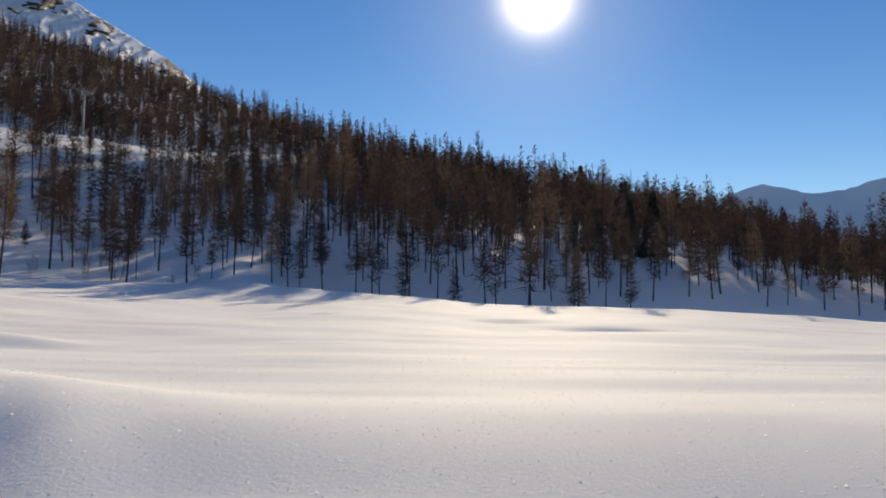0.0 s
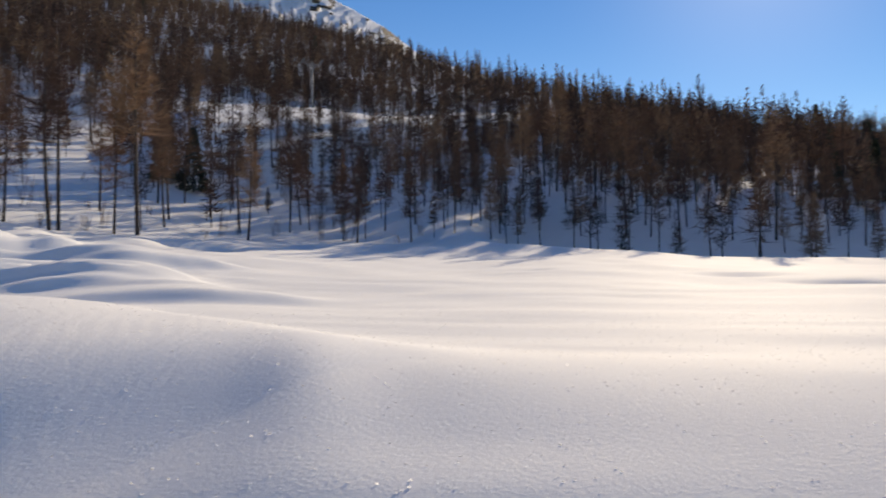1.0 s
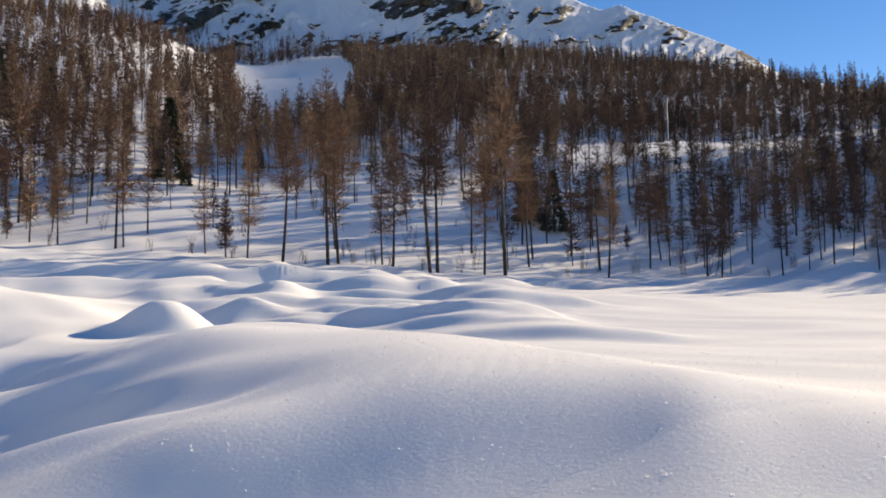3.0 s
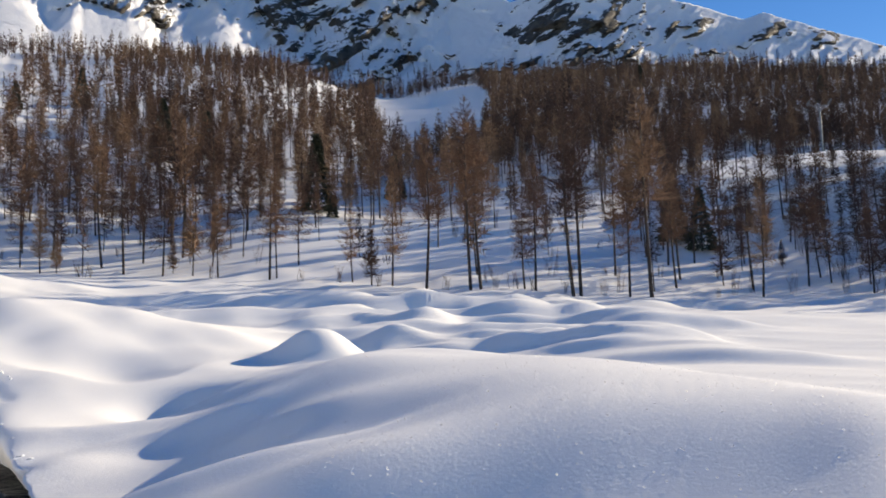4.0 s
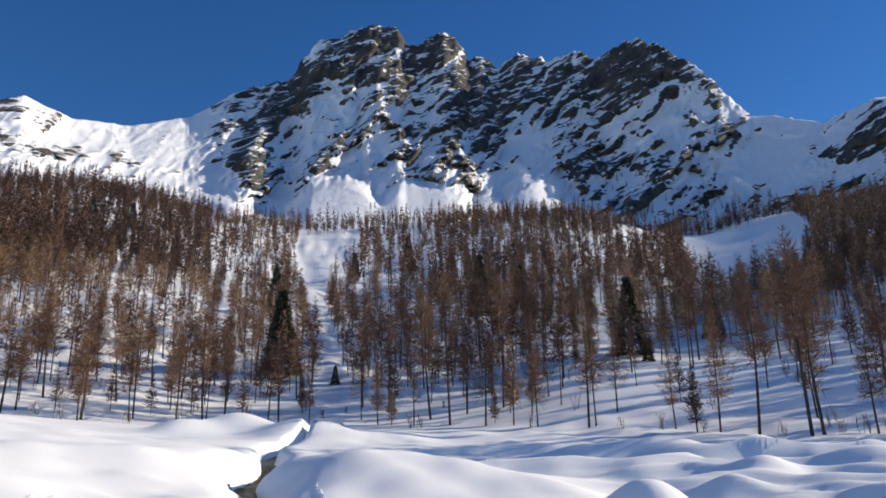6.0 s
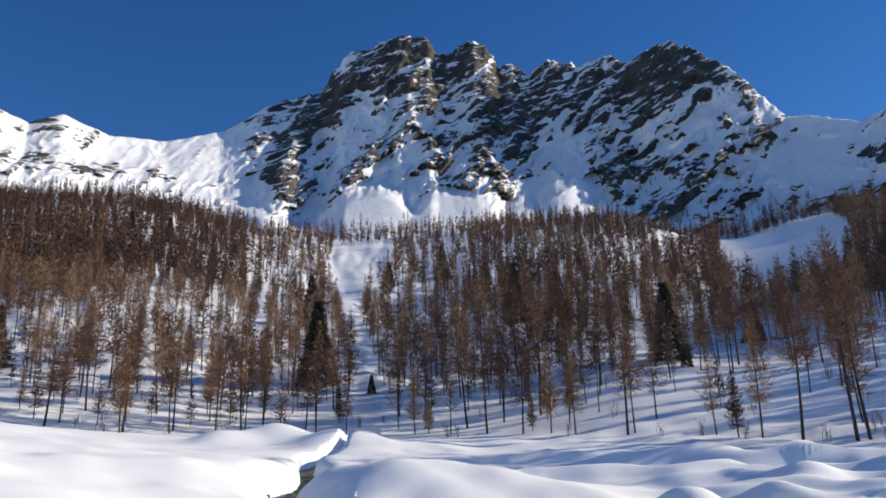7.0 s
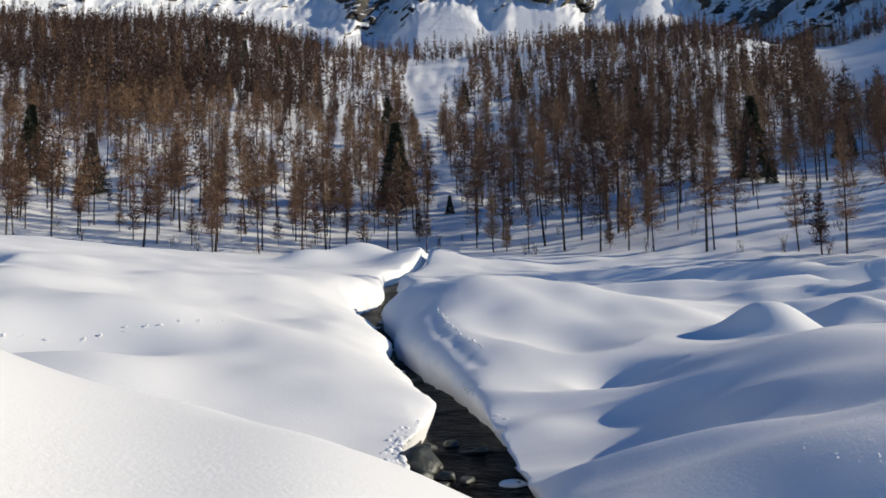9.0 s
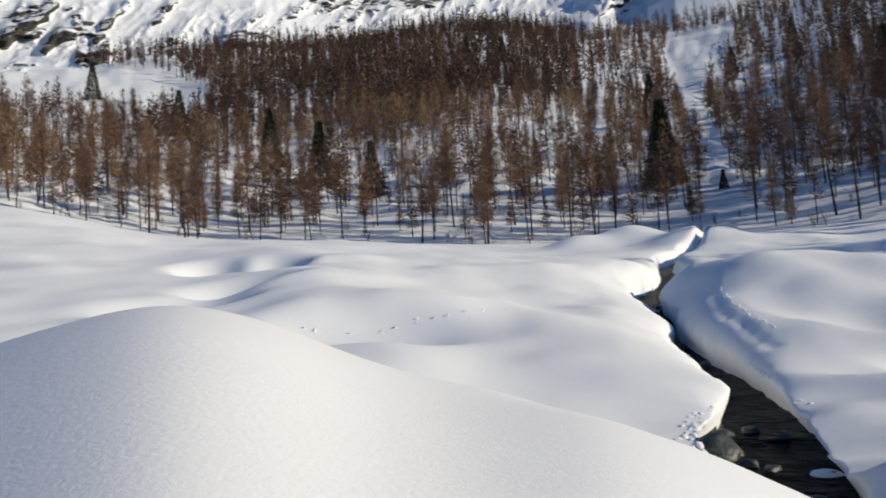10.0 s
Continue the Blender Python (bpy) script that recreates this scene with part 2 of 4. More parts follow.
def base_height(az, r):
    re, rt = land(az, 1), land(az, 3)
    ze = EYE + re * np.tan(np.radians(land(az, 2)))
    zt = EYE + rt * np.tan(np.radians(land(az, 4)))
    s = np.clip((r - 11) / (re - 11), 0, 1)
    near = ze * s ** np.interp(az, FINE, SWELL)
    q = np.clip((r - re) / (rt - re), 0, 1)
    hill = ze + (zt - ze) * q ** 1.08
    # the open field ends in a brow, with a dip between it and the wood
    hill = hill - 4.5 * (1 - ease(az, 7, 15)) * np.exp(-((r - re - 17) / 12) ** 2) * ease(r, re, re + 6)
    # a meadow on the wooded slope, with a steep bank below it
    edge = np.interp(az, MEADOW[0], MEADOW[1])
    hill = hill + ease(az, 4, 9) * (1 - ease(az, 30, 36)) * (4.5 * ease(r, edge - 22, edge) - 0.09 * (np.clip(r, edge, edge + 50) - edge))
    past = zt - np.minimum(0.06 * (r - rt), 60)
    return np.where(r < re, near, np.where(r < rt, hill, past))


BANK_FINE = [smooth_table(BANK[:, 0], BANK[:, k], 2.8) for k in range(1, 5)]


def crest(z, az, r, rows, lo, hi, fade):
    rc, el, front, back = (np.interp(az, FINE, v) for v in rows)
    zc = EYE + rc * np.tan(np.radians(el))
    w = ease(az, lo - fade, lo + fade) * (1 - ease(az, hi - fade, hi + fade))
    d = r - rc
    rise = np.clip(1 - (d / (front * 1.6)) ** 2, 0, 1) ** 1.4
    p = np.where(d < 0, rise, np.exp(-(d / back) ** 2))
    return z + (zc - base_height(az, rc)) * p * w


def smooth_line(table, n=400):
    """A table of azimuth, distance and a third value, as a smooth line: x, y, distance, value."""
    t, k = np.linspace(0, len(table) - 1, n), np.arange(len(table))
    x, y = -table[:, 1] * np.sin(np.radians(table[:, 0])), table[:, 1] * np.cos(np.radians(table[:, 0]))
    cols = [np.interp(t, k, c) for c in (x, y, table[:, 1], table[:, 2])]
    for _ in range(60):
        for c in cols:
            c[1:-1] = (c[:-2] + c[1:-1] * 2 + c[2:]) / 4
    return cols


SX, SY, S_R, S_Z = smooth_line(STREAM)
S_XY = np.stack([SX, SY], 1)
# half the trench; the snow lips hang HANG metres over it
HANG = 0.36
S_W = HANG + np.interp(S_R, [0, 8, 10.2, 12.5, 15, 18.4, 21.8, 25, 28, 31.8, 36, 40, 75], [0.5, 0.52, 0.6, 0.42, 0.38, 0.34, 0.22, 0.06, 0.22, 0.5, 0.25, 0.0, -0.2])
LX, LY, L_R, L_H = smooth_line(LOBE, 160)


def lobe(x, y):
    d, k = np.full(x.shape, 1e9), np.zeros(x.shape, int)
    for i in range(len(LX)):
        q = np.hypot(x - LX[i], y - LY[i])
        k = np.where(q < d, i, k)
        d = np.minimum(d, q)
    tx, ty = np.gradient(LX), np.gradient(LY)
    n = np.hypot(tx, ty)
    across = ((x - LX[k]) * ty[k] - (y - LY[k]) * tx[k]) / n[k]
    d = np.where((k > 0) & (k < len(LX) - 1), np.abs(across), d)
    side = across / np.maximum(d, 1e-6)
    width = 2.75 - 1.15 * side
    return L_H[k] * np.exp(-(d / width) ** 2)


# a line of tracks on the bank: azimuth, distance
TRAIL = np.array([(78.9, 27.6, 0), (78.1, 23.9, 0), (77.2, 21.8, 0), (76.0, 19.9, 0), (74.5, 18.3, 0)])
TX, TY = smooth_line(TRAIL, 80)[:2]


def line_gap(x, y, lx, ly):
    d, k = np.full(x.shape, 1e9), np.zeros(x.shape, int)
    for i in range(len(lx)):
        q = np.hypot(x - lx[i], y - ly[i])
        k = np.where(q < d, i, k)
        d = np.minimum(d, q)
    return d, k


def stream_gap(x, y):
    """Distance from the stream's line, and the place along it (index)."""
    d, k = np.full(x.shape, 1e9), np.zeros(x.shape, int)
    for i in range(0, len(S_XY), 2):
        q = np.hypot(x - S_XY[i, 0], y - S_XY[i, 1])
        k = np.where(q < d, i, k)
        d = np.minimum(d, q)
    # square to the line, so that the banks run smoothly between its points
    tx, ty = np.gradient(SX), np.gradient(SY)
    across = np.abs((x - SX[k]) * ty[k] - (y - SY[k]) * tx[k]) / np.hypot(tx, ty)[k]
    return np.where((k > 0) & (k < len(SX) - 3), across, d), k


# humps and hollows in the near snow: azimuth, distance, radius, rise
HUMPS = ((71.2, 13.0, 0.6, 0.2), (53.2, 13.8, 1.5, 0.2), (44.5, 5.8, 1.9, -0.18), (52.0, 4.4, 1.5, -0.2), (60.0, 4.0, 1.2, -0.2), (74.9, 24.5, 0.8, -0.1), (84.0, 19.0, 2.6, 0.3),
         (96.5, 19.5, 2.4, 0.45), (98.5, 14.5, 1.4, 0.25), (83.2, 62.0, 2.6, 1.3), (78.6, 58.0, 3.0, 1.0), (86.7, 60.0, 2.0, 0.8), (55.5, 7.4, 1.0, 0.14), (55.0, 9.6, 1.2, -0.2), (57.2, 22.5, 4.5, -0.3))
# broad mounds and hollows: azimuth, distance, radius across the sight, radius along it, rise, steepness
MOUNDS = (
    # hollows under the long dome, and the tongues of snow between them
    (58.0, 15.5, 2.2, 3.0, 0.2, 3), (69.5, 13.5, 1.7, 5.0, -0.34, 3), (72.5, 19.0, 1.3, 1.6, 0.12, 2), (69.8, 21.5, 1.5, 1.6, -0.14, 2), (73.0, 15.5, 0.9, 1.0, 0.1, 2), (75.0, 23.0, 1.0, 1.4, -0.1, 2), (66.0, 17.5, 1.0, 0.7, -0.2, 3), (67.5, 14.9, 1.4, 0.7, 0.3, 2),
    (64.2, 11.8, 1.0, 0.5, 0.05, 2), (65.6, 13.7, 1.3, 0.5, 0.26, 2), (63.4, 15.2, 0.9, 0.6, -0.2, 2), (66.4, 17.4, 0.8, 0.7, -0.2, 2), (62.6, 11.0, 0.9, 0.75, -0.24, 2), (63.0, 9.0, 1.6, 0.45, 0.2, 2), (56.5, 11.6, 1.2, 0.8, 0.08, 2), (53.0, 10.5, 2.5, 2.0, 0.12, 2), (57.0, 6.2, 2.2, 0.9, -0.18, 2),
    # the bank beyond the stream
    (74.0, 30.0, 4.5, 5.0, 0.75, 2), (69.5, 28.0, 4.5, 4.5, 0.45, 2), (65.5, 26.0, 3.2, 3.5, 0.4, 2), (89.0, 33.0, 5.0, 6.0, 0.7, 2), (83.0, 14.8, 2.4, 2.6, 0.36, 3), (83.0, 22.5, 1.6, 2.6, 0.35, 3),
    # the field of hummocks
    (35.6, 23.2, 2.0, 1.4, 0.45, 3), (32.6, 21.2, 2.2, 1.1, 0.2, 3), (38.6, 21.6, 1.3, 0.9, 0.2, 3), (31.5, 19.0, 2.6, 1.4, 0.35, 3), (33.5, 31.0, 3.0, 1.8, 0.38, 3), (30.8, 55.0, 2.2, 2.5, -0.88, 3),
    (62.0, 36.0, 4.0, 1.8, 0.50, 3), (58.0, 42.0, 4.0, 2.0, 0.56, 3), (64.0, 46.0, 5.0, 2.0, 0.56, 3),
    # the fold at the tip of the long dome
    (23.6, 6.6, 0.45, 1.3, 0.08, 2), (27.5, 5.4, 0.7, 0.9, 0.06, 2), (16.0, 4.7, 1.6, 0.5, 0.06, 2), (31.0, 6.0, 0.9, 1.0, -0.06, 2),
    # scars in the open field
    (11.0, 53.0, 1.6, 1.0, -0.4, 2), (22.0, 52.0, 1.8, 1.0, -0.3, 2), (-11.8, 31.0, 2.0, 0.6, -0.22, 2), (-4.4, 34.0, 1.5, 0.6, -0.2, 2), (8.5, 36.2, 0.5, 0.4, -0.2, 2),
    # hollows on the slope beyond the near bank
    (111.2, 31.5, 1.2, 1.8, -0.9, 3), (107.4, 30.5, 1.1, 1.6, -0.9, 3), (109.4, 25.0, 1.5, 1.3, -0.75, 3), (104.5, 24.0, 2.2, 1.6, 0.25, 3), (113.5, 22.5, 1.8, 1.2, -0.6, 3), (101.5, 17.2, 2.0, 1.3, -0.6, 3))


def hummocks():
    """Small drifted hummocks, each overlapping the next, in staggered rows."""
    rng = random.Random(12)
    out = []
    for k, r in enumerate((23.5, 26.0, 28.8, 32.0, 35.6, 39.8)):
        step = 100.0 / r
        az = 36.0 + step * (0.5 if k % 2 else 0.0)
        while az < 57:
            out.append((az + rng.uniform(-0.25, 0.25) * step, r * rng.uniform(0.975, 1.025), rng.uniform(0.75, 1.25) * r / 24, rng.uniform(0.95, 1.3) * r / 30, rng.uniform(0.24, 0.44) * r / 29, 2.3))
            az += step * rng.uniform(0.85, 1.2)
    return tuple(out)


def mound(x, y, az, r, across, along, rise, steep):
    hx, hy = heading(az, r)
    a = radians(az)
    u = (x - hx) * math.cos(a) + (y - hy) * math.sin(a)
    v = -(x - hx) * math.sin(a) + (y - hy) * math.cos(a)
    if steep > 2 and rise > 0:
        # drifted: steep towards the near side, long on the far side
        along = np.where(v < 0, 0.6 * along, 1.4 * along)
    return rise * np.exp(-np.hypot(u / across, v / along) ** steep)


HUMMOCKS = hummocks()


def height(az, r):
    az, r = np.asarray(az, float), np.asarray(r, float)
    az = np.where(az > 280, az - 360, az)
    a = np.radians(az)
    x, y = -r * np.sin(a), r * np.cos(a)
    z = base_height(az, r)
    z = crest(z, az, r, BANK_FINE, 58, 168, 5)
    z = z + 0.92 * ease(r, 1.2, 8.4) * (1 - ease(r, 16, 60)) * ease(az, -75, -45) * (1 - ease(az, 38, 86))
    mask = (r < 40) & (az > -40) & (az < 130)
    z[mask] = z[mask] + lobe(x[mask], y[mask])
    # rolling snow of the open field
    field = ease(r, 12, 22) * (1 - ease(r, 58, 80))
    lumps = ease(az, 22, 34)
    far = 1 - ease(az, 66, 84)
    ridge = 1 - 2 * np.abs(noise2((x + 0.5 * y) / 5.5, (y - 0.3 * x) / 2.6, 15))
    z = z + field * (0.24 * fbm(x / 9, y / 9, 3, 3) + lumps * 0.19 * fbm(x / 3.4, y / 3.4, 2, 9) + lumps * far * (0.12 + 0.08 * ease(az, 30, 36) * (1 - ease(az, 54, 60)) * (1 - ease(r, 34, 46))) * ridge)
    # the dome of snow
    mx, my = heading(56.9, 22.5)
    q = np.hypot(x - mx, y - my)
    z = z + 0.92 * np.exp(-(q / 1.1) ** 2.4)
    # soft lumps on the banks of the stream
    z = z + 0.1 * ease(r, 9, 13) * (1 - ease(r, 30, 38)) * ease(az, 58, 66) * (1 - ease(az, 104, 116)) * fbm(x / 2.3, y / 2.3, 2, 23)
    # long low drifts on the open field
    z = z + ease(r, 6, 11) * (1 - ease(r, 48, 60)) * (1 - ease(az, 30, 42)) * (0.07 * fbm(x / 9, y / 2.4, 3, 17) + 0.05 * fbm(x / 16 + y / 30, y / 5, 2, 18))
    for row in MOUNDS + HUMMOCKS:
        z = z + mound(x, y, *row)
    # a trodden line of tracks across the bank
    trail = (r > 17) & (r < 29) & (az > 72) & (az < 82)
    d, _ = line_gap(x[trail], y[trail], TX, TY)
    z[trail] = z[trail] - (0.07 + 0.04 * noise2(x[trail] * 3, y[trail] * 3, 19)) * np.exp(-(d / 0.13) ** 2)
    for a0, r0, w0, up in HUMPS:
        hx, hy = heading(a0, r0)
        z = z + up * np.exp(-((x - hx) ** 2 + (y - hy) ** 2) / w0 ** 2)
    # hillside relief
    hill = ease(r, 70, 110)
    z = z + hill * (2.2 * fbm(x / 38, y / 38, 4, 21) + (0.3 + 1.2 * ease(az, 55, 80)) * fbm(x / 5.5, y / 5.5, 3, 31, 0.6))
    # the stream's trench
    near = r < 80
    d, k = stream_gap(x[near], y[near])
    wall = S_W[k] + 0.26 * noise2(x[near] * 0.5, y[near] * 0.5, 5)
    zn = z[near]
    tx, ty = np.gradient(SX), np.gradient(SY)
    right = ((x[near] - SX[k]) * ty[k] - (y[near] - SY[k]) * tx[k]) > 0
    lip = S_Z[k] + np.where(right, 0.2, 0.3) + 0.12 * fbm(x[near] * 0.7, y[near] * 0.7, 2, 6)
    cap = S_Z[k] + np.where(right, 0.8 + 0.45 * d, 0.8 + 0.3 * d)
    over = zn - cap
    over = 0.5 * (over + np.sqrt(over ** 2 + 0.09)) * (1 - ease(d, 1.0, 4.0)) * (1 - ease(r[near], 30, 40)) * ease(r[near], 13, 17)
    zn = zn - 0.8 * over
    edge = np.clip(1 - (d - wall - 0.1) / np.where(right, 1.0, 1.3), 0, 1)
    pull = (1 - np.sqrt(1 - edge ** 2)) * (1 - ease(r[near], 36, 60)) * ease(r[near], 6.5, 9)
    zn = zn + (np.minimum(lip, zn) - zn) * pull
    w = (1 - ease(d, wall * 0.92, wall * 1.0 + 0.14)) * ease(r[near], 7.4, 8.6)
    zn = zn * (1 - w) + np.minimum(S_Z[k] - 0.3, zn) * w
    z[near] = zn
    # trodden level round the standpoint
    return 0.04 + (z - 0.04) * ease(r, 0.1, 3.2)


def ground():
    az = np.concatenate([np.arange(-42, 20, 0.6), np.arange(20, 55, 0.32), np.arange(55, 100, 0.2), np.arange(100, 130, 0.32), np.arange(130, 318, 2.0)])
    r = np.concatenate([[0.02], 0.6 * 1.05 ** np.arange(0, 45), 5.4 * 1.0095 ** np.arange(0, 190), 32.5 * 1.018 ** np.arange(0, 75), 124 * 1.05 ** np.arange(0, 75)])
    A, Rr = np.meshgrid(az, r, indexing="ij")
    Z = height(A, Rr)
    a = np.radians(A)
    X, Y = -Rr * np.sin(a), Rr * np.cos(a)
    # the snow lips hang out over the water
    lip = (Rr > 6.0) & (Rr < 34) & (A > 45) & (A < 110)
    d, k = stream_gap(X[lip], Y[lip])
    wall = S_W[k] + 0.26 * noise2(X[lip] * 0.5, Y[lip] * 0.5, 5)
    q = d - wall - 0.16
    tx, ty = np.gradient(SX), np.gradient(SY)
    right = ((X[lip] - SX[k]) * ty[k] - (Y[lip] - SY[k]) * tx[k]) > 0
    out = np.exp(-(q / np.where(q < 0, 0.11, 0.7)) ** 2) * (np.where(right, 0.38, HANG) + 0.1 * fbm(X[lip] * 1.7, Y[lip] * 1.7, 2, 7)) * np.where(right, ease(Rr[lip], 6.0, 7.5), ease(Rr[lip], 8.6, 9.8)) * (1 - ease(Rr[lip], 31, 34))
    dx, dy = SX[k] - X[lip], SY[k] - Y[lip]
    X[lip] += dx / np.maximum(d, 0.05) * out
    Y[lip] += dy / np.maximum(d, 0.05) * out
    co = np.stack([X, Y, Z], -1).reshape(-1, 3)
    n, m = A.shape
    i, j = np.meshgrid(np.arange(n), np.arange(m - 1), indexing="ij")
    i2 = (i + 1) % n
    f = np.stack([i * m + j, i * m + j + 1, i2 * m + j + 1, i2 * m + j], -1).reshape(-1, 4)
    ob = new("ground", mesh_from("ground", co, f[:, ::-1], [SNOW]))
    tagged(ob, "deep smooth sunlit snow over rolling alpine meadow and wooded slope", "snow", kind="structure")


ground()

# ---- mountains: azimuth, elevation of the skyline ----
SKYLINE = np.array([(8, 12), (16, 14.5), (18.6, 16.4), (20.8, 17.5), (24.2, 19.1), (26.4, 20.1), (27.7, 19.9), (30.9, 21.3), (34.4, 22.5), (37.2, 23.3),
                    (39.9, 23.4), (43.2, 22.6), (46.0, 23.6), (47.5, 23.8), (48.9, 25.4), (50.3, 27.1), (52.9, 29.1), (54.5, 29.9), (56.6, 29.5),
                    (57.9, 29.0), (58.9, 29.5), (61.7, 29.2), (63.6, 29.7), (65.3, 29.0), (66.4, 29.8), (67.4, 29.5), (68.3, 31.0), (69.4, 31.3),
                    (71.1, 30.7), (72.2, 30.8), (72.8, 31.7), (75.0, 31.8), (77.5, 31.0), (79.1, 30.5), (81.0, 28.0), (84.9, 26.8), (87.8, 25.0),
                    (89.1, 24.7), (91.7, 24.0), (95.5, 23.9), (98.5, 24.8), (100.5, 23.9), (102.6, 24.5), (106, 25.5), (115, 27), (128, 26), (140, 20), (160, 12)])


def spot(a, e, a0, e0, wa, we):
    return np.exp(-((a - a0) / wa) ** 2 - ((e - e0) / we) ** 2)


def mountain():
    az = np.arange(8, 140, 0.125)
    v = np.linspace(0, 1, 160)
    A, V = np.meshgrid(az, v, indexing="ij")
    top = np.interp(A, SKYLINE[:, 0], SKYLINE[:, 1])
    foot = land(A, 4) - 2.5
    r0, r1 = land(A, 3) - 10, 1230.0 - 430 * (1 - ease(A, 38, 62)) - 17 * np.clip(A - 80, 0, 28)
    el = foot + (top - foot) * (0.62 * V + 0.38 * V ** 2)
    body = np.sin(V * math.pi) ** 0.6
    high = ease(A, 46, 51) * (1 - ease(A, 81, 88))
    warp = 1.7 * fbm(A / 2.4, V * 5, 3, 40)
    # ledges rise towards smaller azimuths
    s, c = -A * 0.87 + el * 0.5 + warp, el * 0.87 + A * 0.5 + 0.4 * warp
    thin, block = fbm(s / 1.5, c / 0.55, 5, 47, 0.62), fbm(s / 4.5, c / 1.7, 4, 51, 0.55)
    want = 0.25 + 0.18 * (1 - ease(A, 40, 48)) - 0.04 * ease(A, 86, 92) + 0.1 * ease(A, 40, 46) * (1 - ease(A, 58, 62)) * (1 - ease(V, 0.5, 0.8)) + high * (0.08 + 0.36 * ease(V, 0.66, 0.92))
    butt = 0
    for a0, e0, wa, we, q in ((83.3, 23, 1.6, 2.2, 0.6), (72.3, 24.6, 1.7, 2.4, 0.42), (67, 24.8, 2.0, 2.2, 0.55), (64.5, 26.5, 2, 1.2, 0.2), (79, 22.6, 1.2, 0.8, 0.4),
                              (59, 22.3, 3.2, 1.0, 0.45), (54.5, 21.6, 2.0, 1.3, 0.45), (52.5, 19.4, 2.2, 0.9, 0.35), (57, 19.8, 2.0, 0.7, 0.3), (55.5, 28.0, 3.2, 1.3, 0.35), (41.2, 20.6, 2.6, 0.55, 0.55), (18.6, 16.2, 0.7, 0.8, 0.5), (38.8, 20.5, 2.6, 0.5, 0.4), (25.3, 18.8, 1.4, 0.5, 0.4), (31, 20.0, 2.0, 0.6, 0.25), (90, 23.4, 3.0, 0.6, 0.2),
                              (23, 18, 2.0, 0.6, 0.25), (98.5, 24.0, 3.0, 1.0, 0.35), (104, 24.0, 3.0, 1.4, 0.4), (95, 21.8, 4.0, 0.7, 0.42), (101, 21.5, 4.0, 0.9, 0.35),
                              (120, 19.5, 5.0, 1.6, 0.42), (109, 19.6, 1.8, 0.8, 0.5), (36, 22.0, 4, 0.8, 0.15)):
        want = want + q * spot(A, el, a0, e0, wa, we)
        butt = butt + q * (1.0 if a0 > 60 else 0.1) * spot(A, el, a0 + 0.25 * (e0 - el), e0 - 0.4, wa * 0.7, we * 1.1)
    cone = 1 - np.abs(2 * np.mod(A / 7.4 + 0.2 * noise2(A / 4, A * 0, 44), 1) - 1)
    cone = np.sin(cone * math.pi / 2) ** 2
    reach = 0.36 + 0.11 * cone
    apron = (1 - ease(V, reach - 0.05, reach + 0.03)) * ease(A, 60, 64) * (1 - ease(A, 84, 88))
    want = want * (1 - apron) - 0.3 * apron
    m = 0.7 * thin + 0.5 * block + (want - 0.45) * 1.5
    rock = ease(m, -0.3, 0.45)
    spur = fbm(A / 3.4 + 0.8 * warp + V * 0.8, V * 2.2, 3, 41)
    rough = (0.3 + 0.7 * high + 0.3 * (1 - ease(A, 40, 48))) * (1 - 0.97 * apron) * (0.15 + 0.85 * ease(V, 0.1, 0.4))
    Rr = r0 + (r1 - r0) * V - body * rough * (28 * spur + 30 * block + 26 * thin * (0.25 + 0.75 * rock)) - body * rock * 13 * (1 + thin) - 50 * butt * (1 - apron) * np.where(top > 20, 1, 0.3) - (15 * cone + 3.5 * np.clip(A - 62, 0, 24)) * apron * ease(V, 0.02, 0.15)
    edge = ease(V, 0.8, 1.0)
    el = el + (0.35 * edge * (0.25 + 0.75 * high) + 0.3 * body * rough) * fbm(s / 0.9, c / 0.5, 4, 53, 0.6)
    Z = EYE + Rr * np.tan(np.radians(el))
    # far side
    back = np.linspace(1.03, 1.8, 8)
    Rb = Rr[:, -1:] * back
    Zb = Z[:, -1:] - (back - 1.0) * 900
    Rr, Z = np.concatenate([Rr, Rb], 1), np.concatenate([Z, Zb], 1)
    crag = np.concatenate([rock, np.repeat(rock[:, -1:], 8, 1)], 1)
    A = np.repeat(A[:, :1], Rr.shape[1], 1)
    a = np.radians(A)
    co = np.stack([-Rr * np.sin(a), Rr * np.cos(a), Z], -1).reshape(-1, 3)
    n, k = A.shape
    i, j = np.meshgrid(np.arange(n - 1), np.arange(k - 1), indexing="ij")
    f = np.stack([i * k + j, i * k + j + 1, (i + 1) * k + j + 1, (i + 1) * k + j], -1).reshape(-1, 4)
    me = mesh_from("mountain", co, f[:, ::-1], [CRAG])
    me.attributes.new("crag", "FLOAT", "POINT").data.foreach_set("value", crag.astype(np.float32).ravel())
    tagged(new("mountain", me), "jagged dark rock mountain with snow on ledges and gullies", "mountain", kind="structure")
    return co.reshape(n, k, 3), crag


FOOT, FOOT_ROCK = mountain()


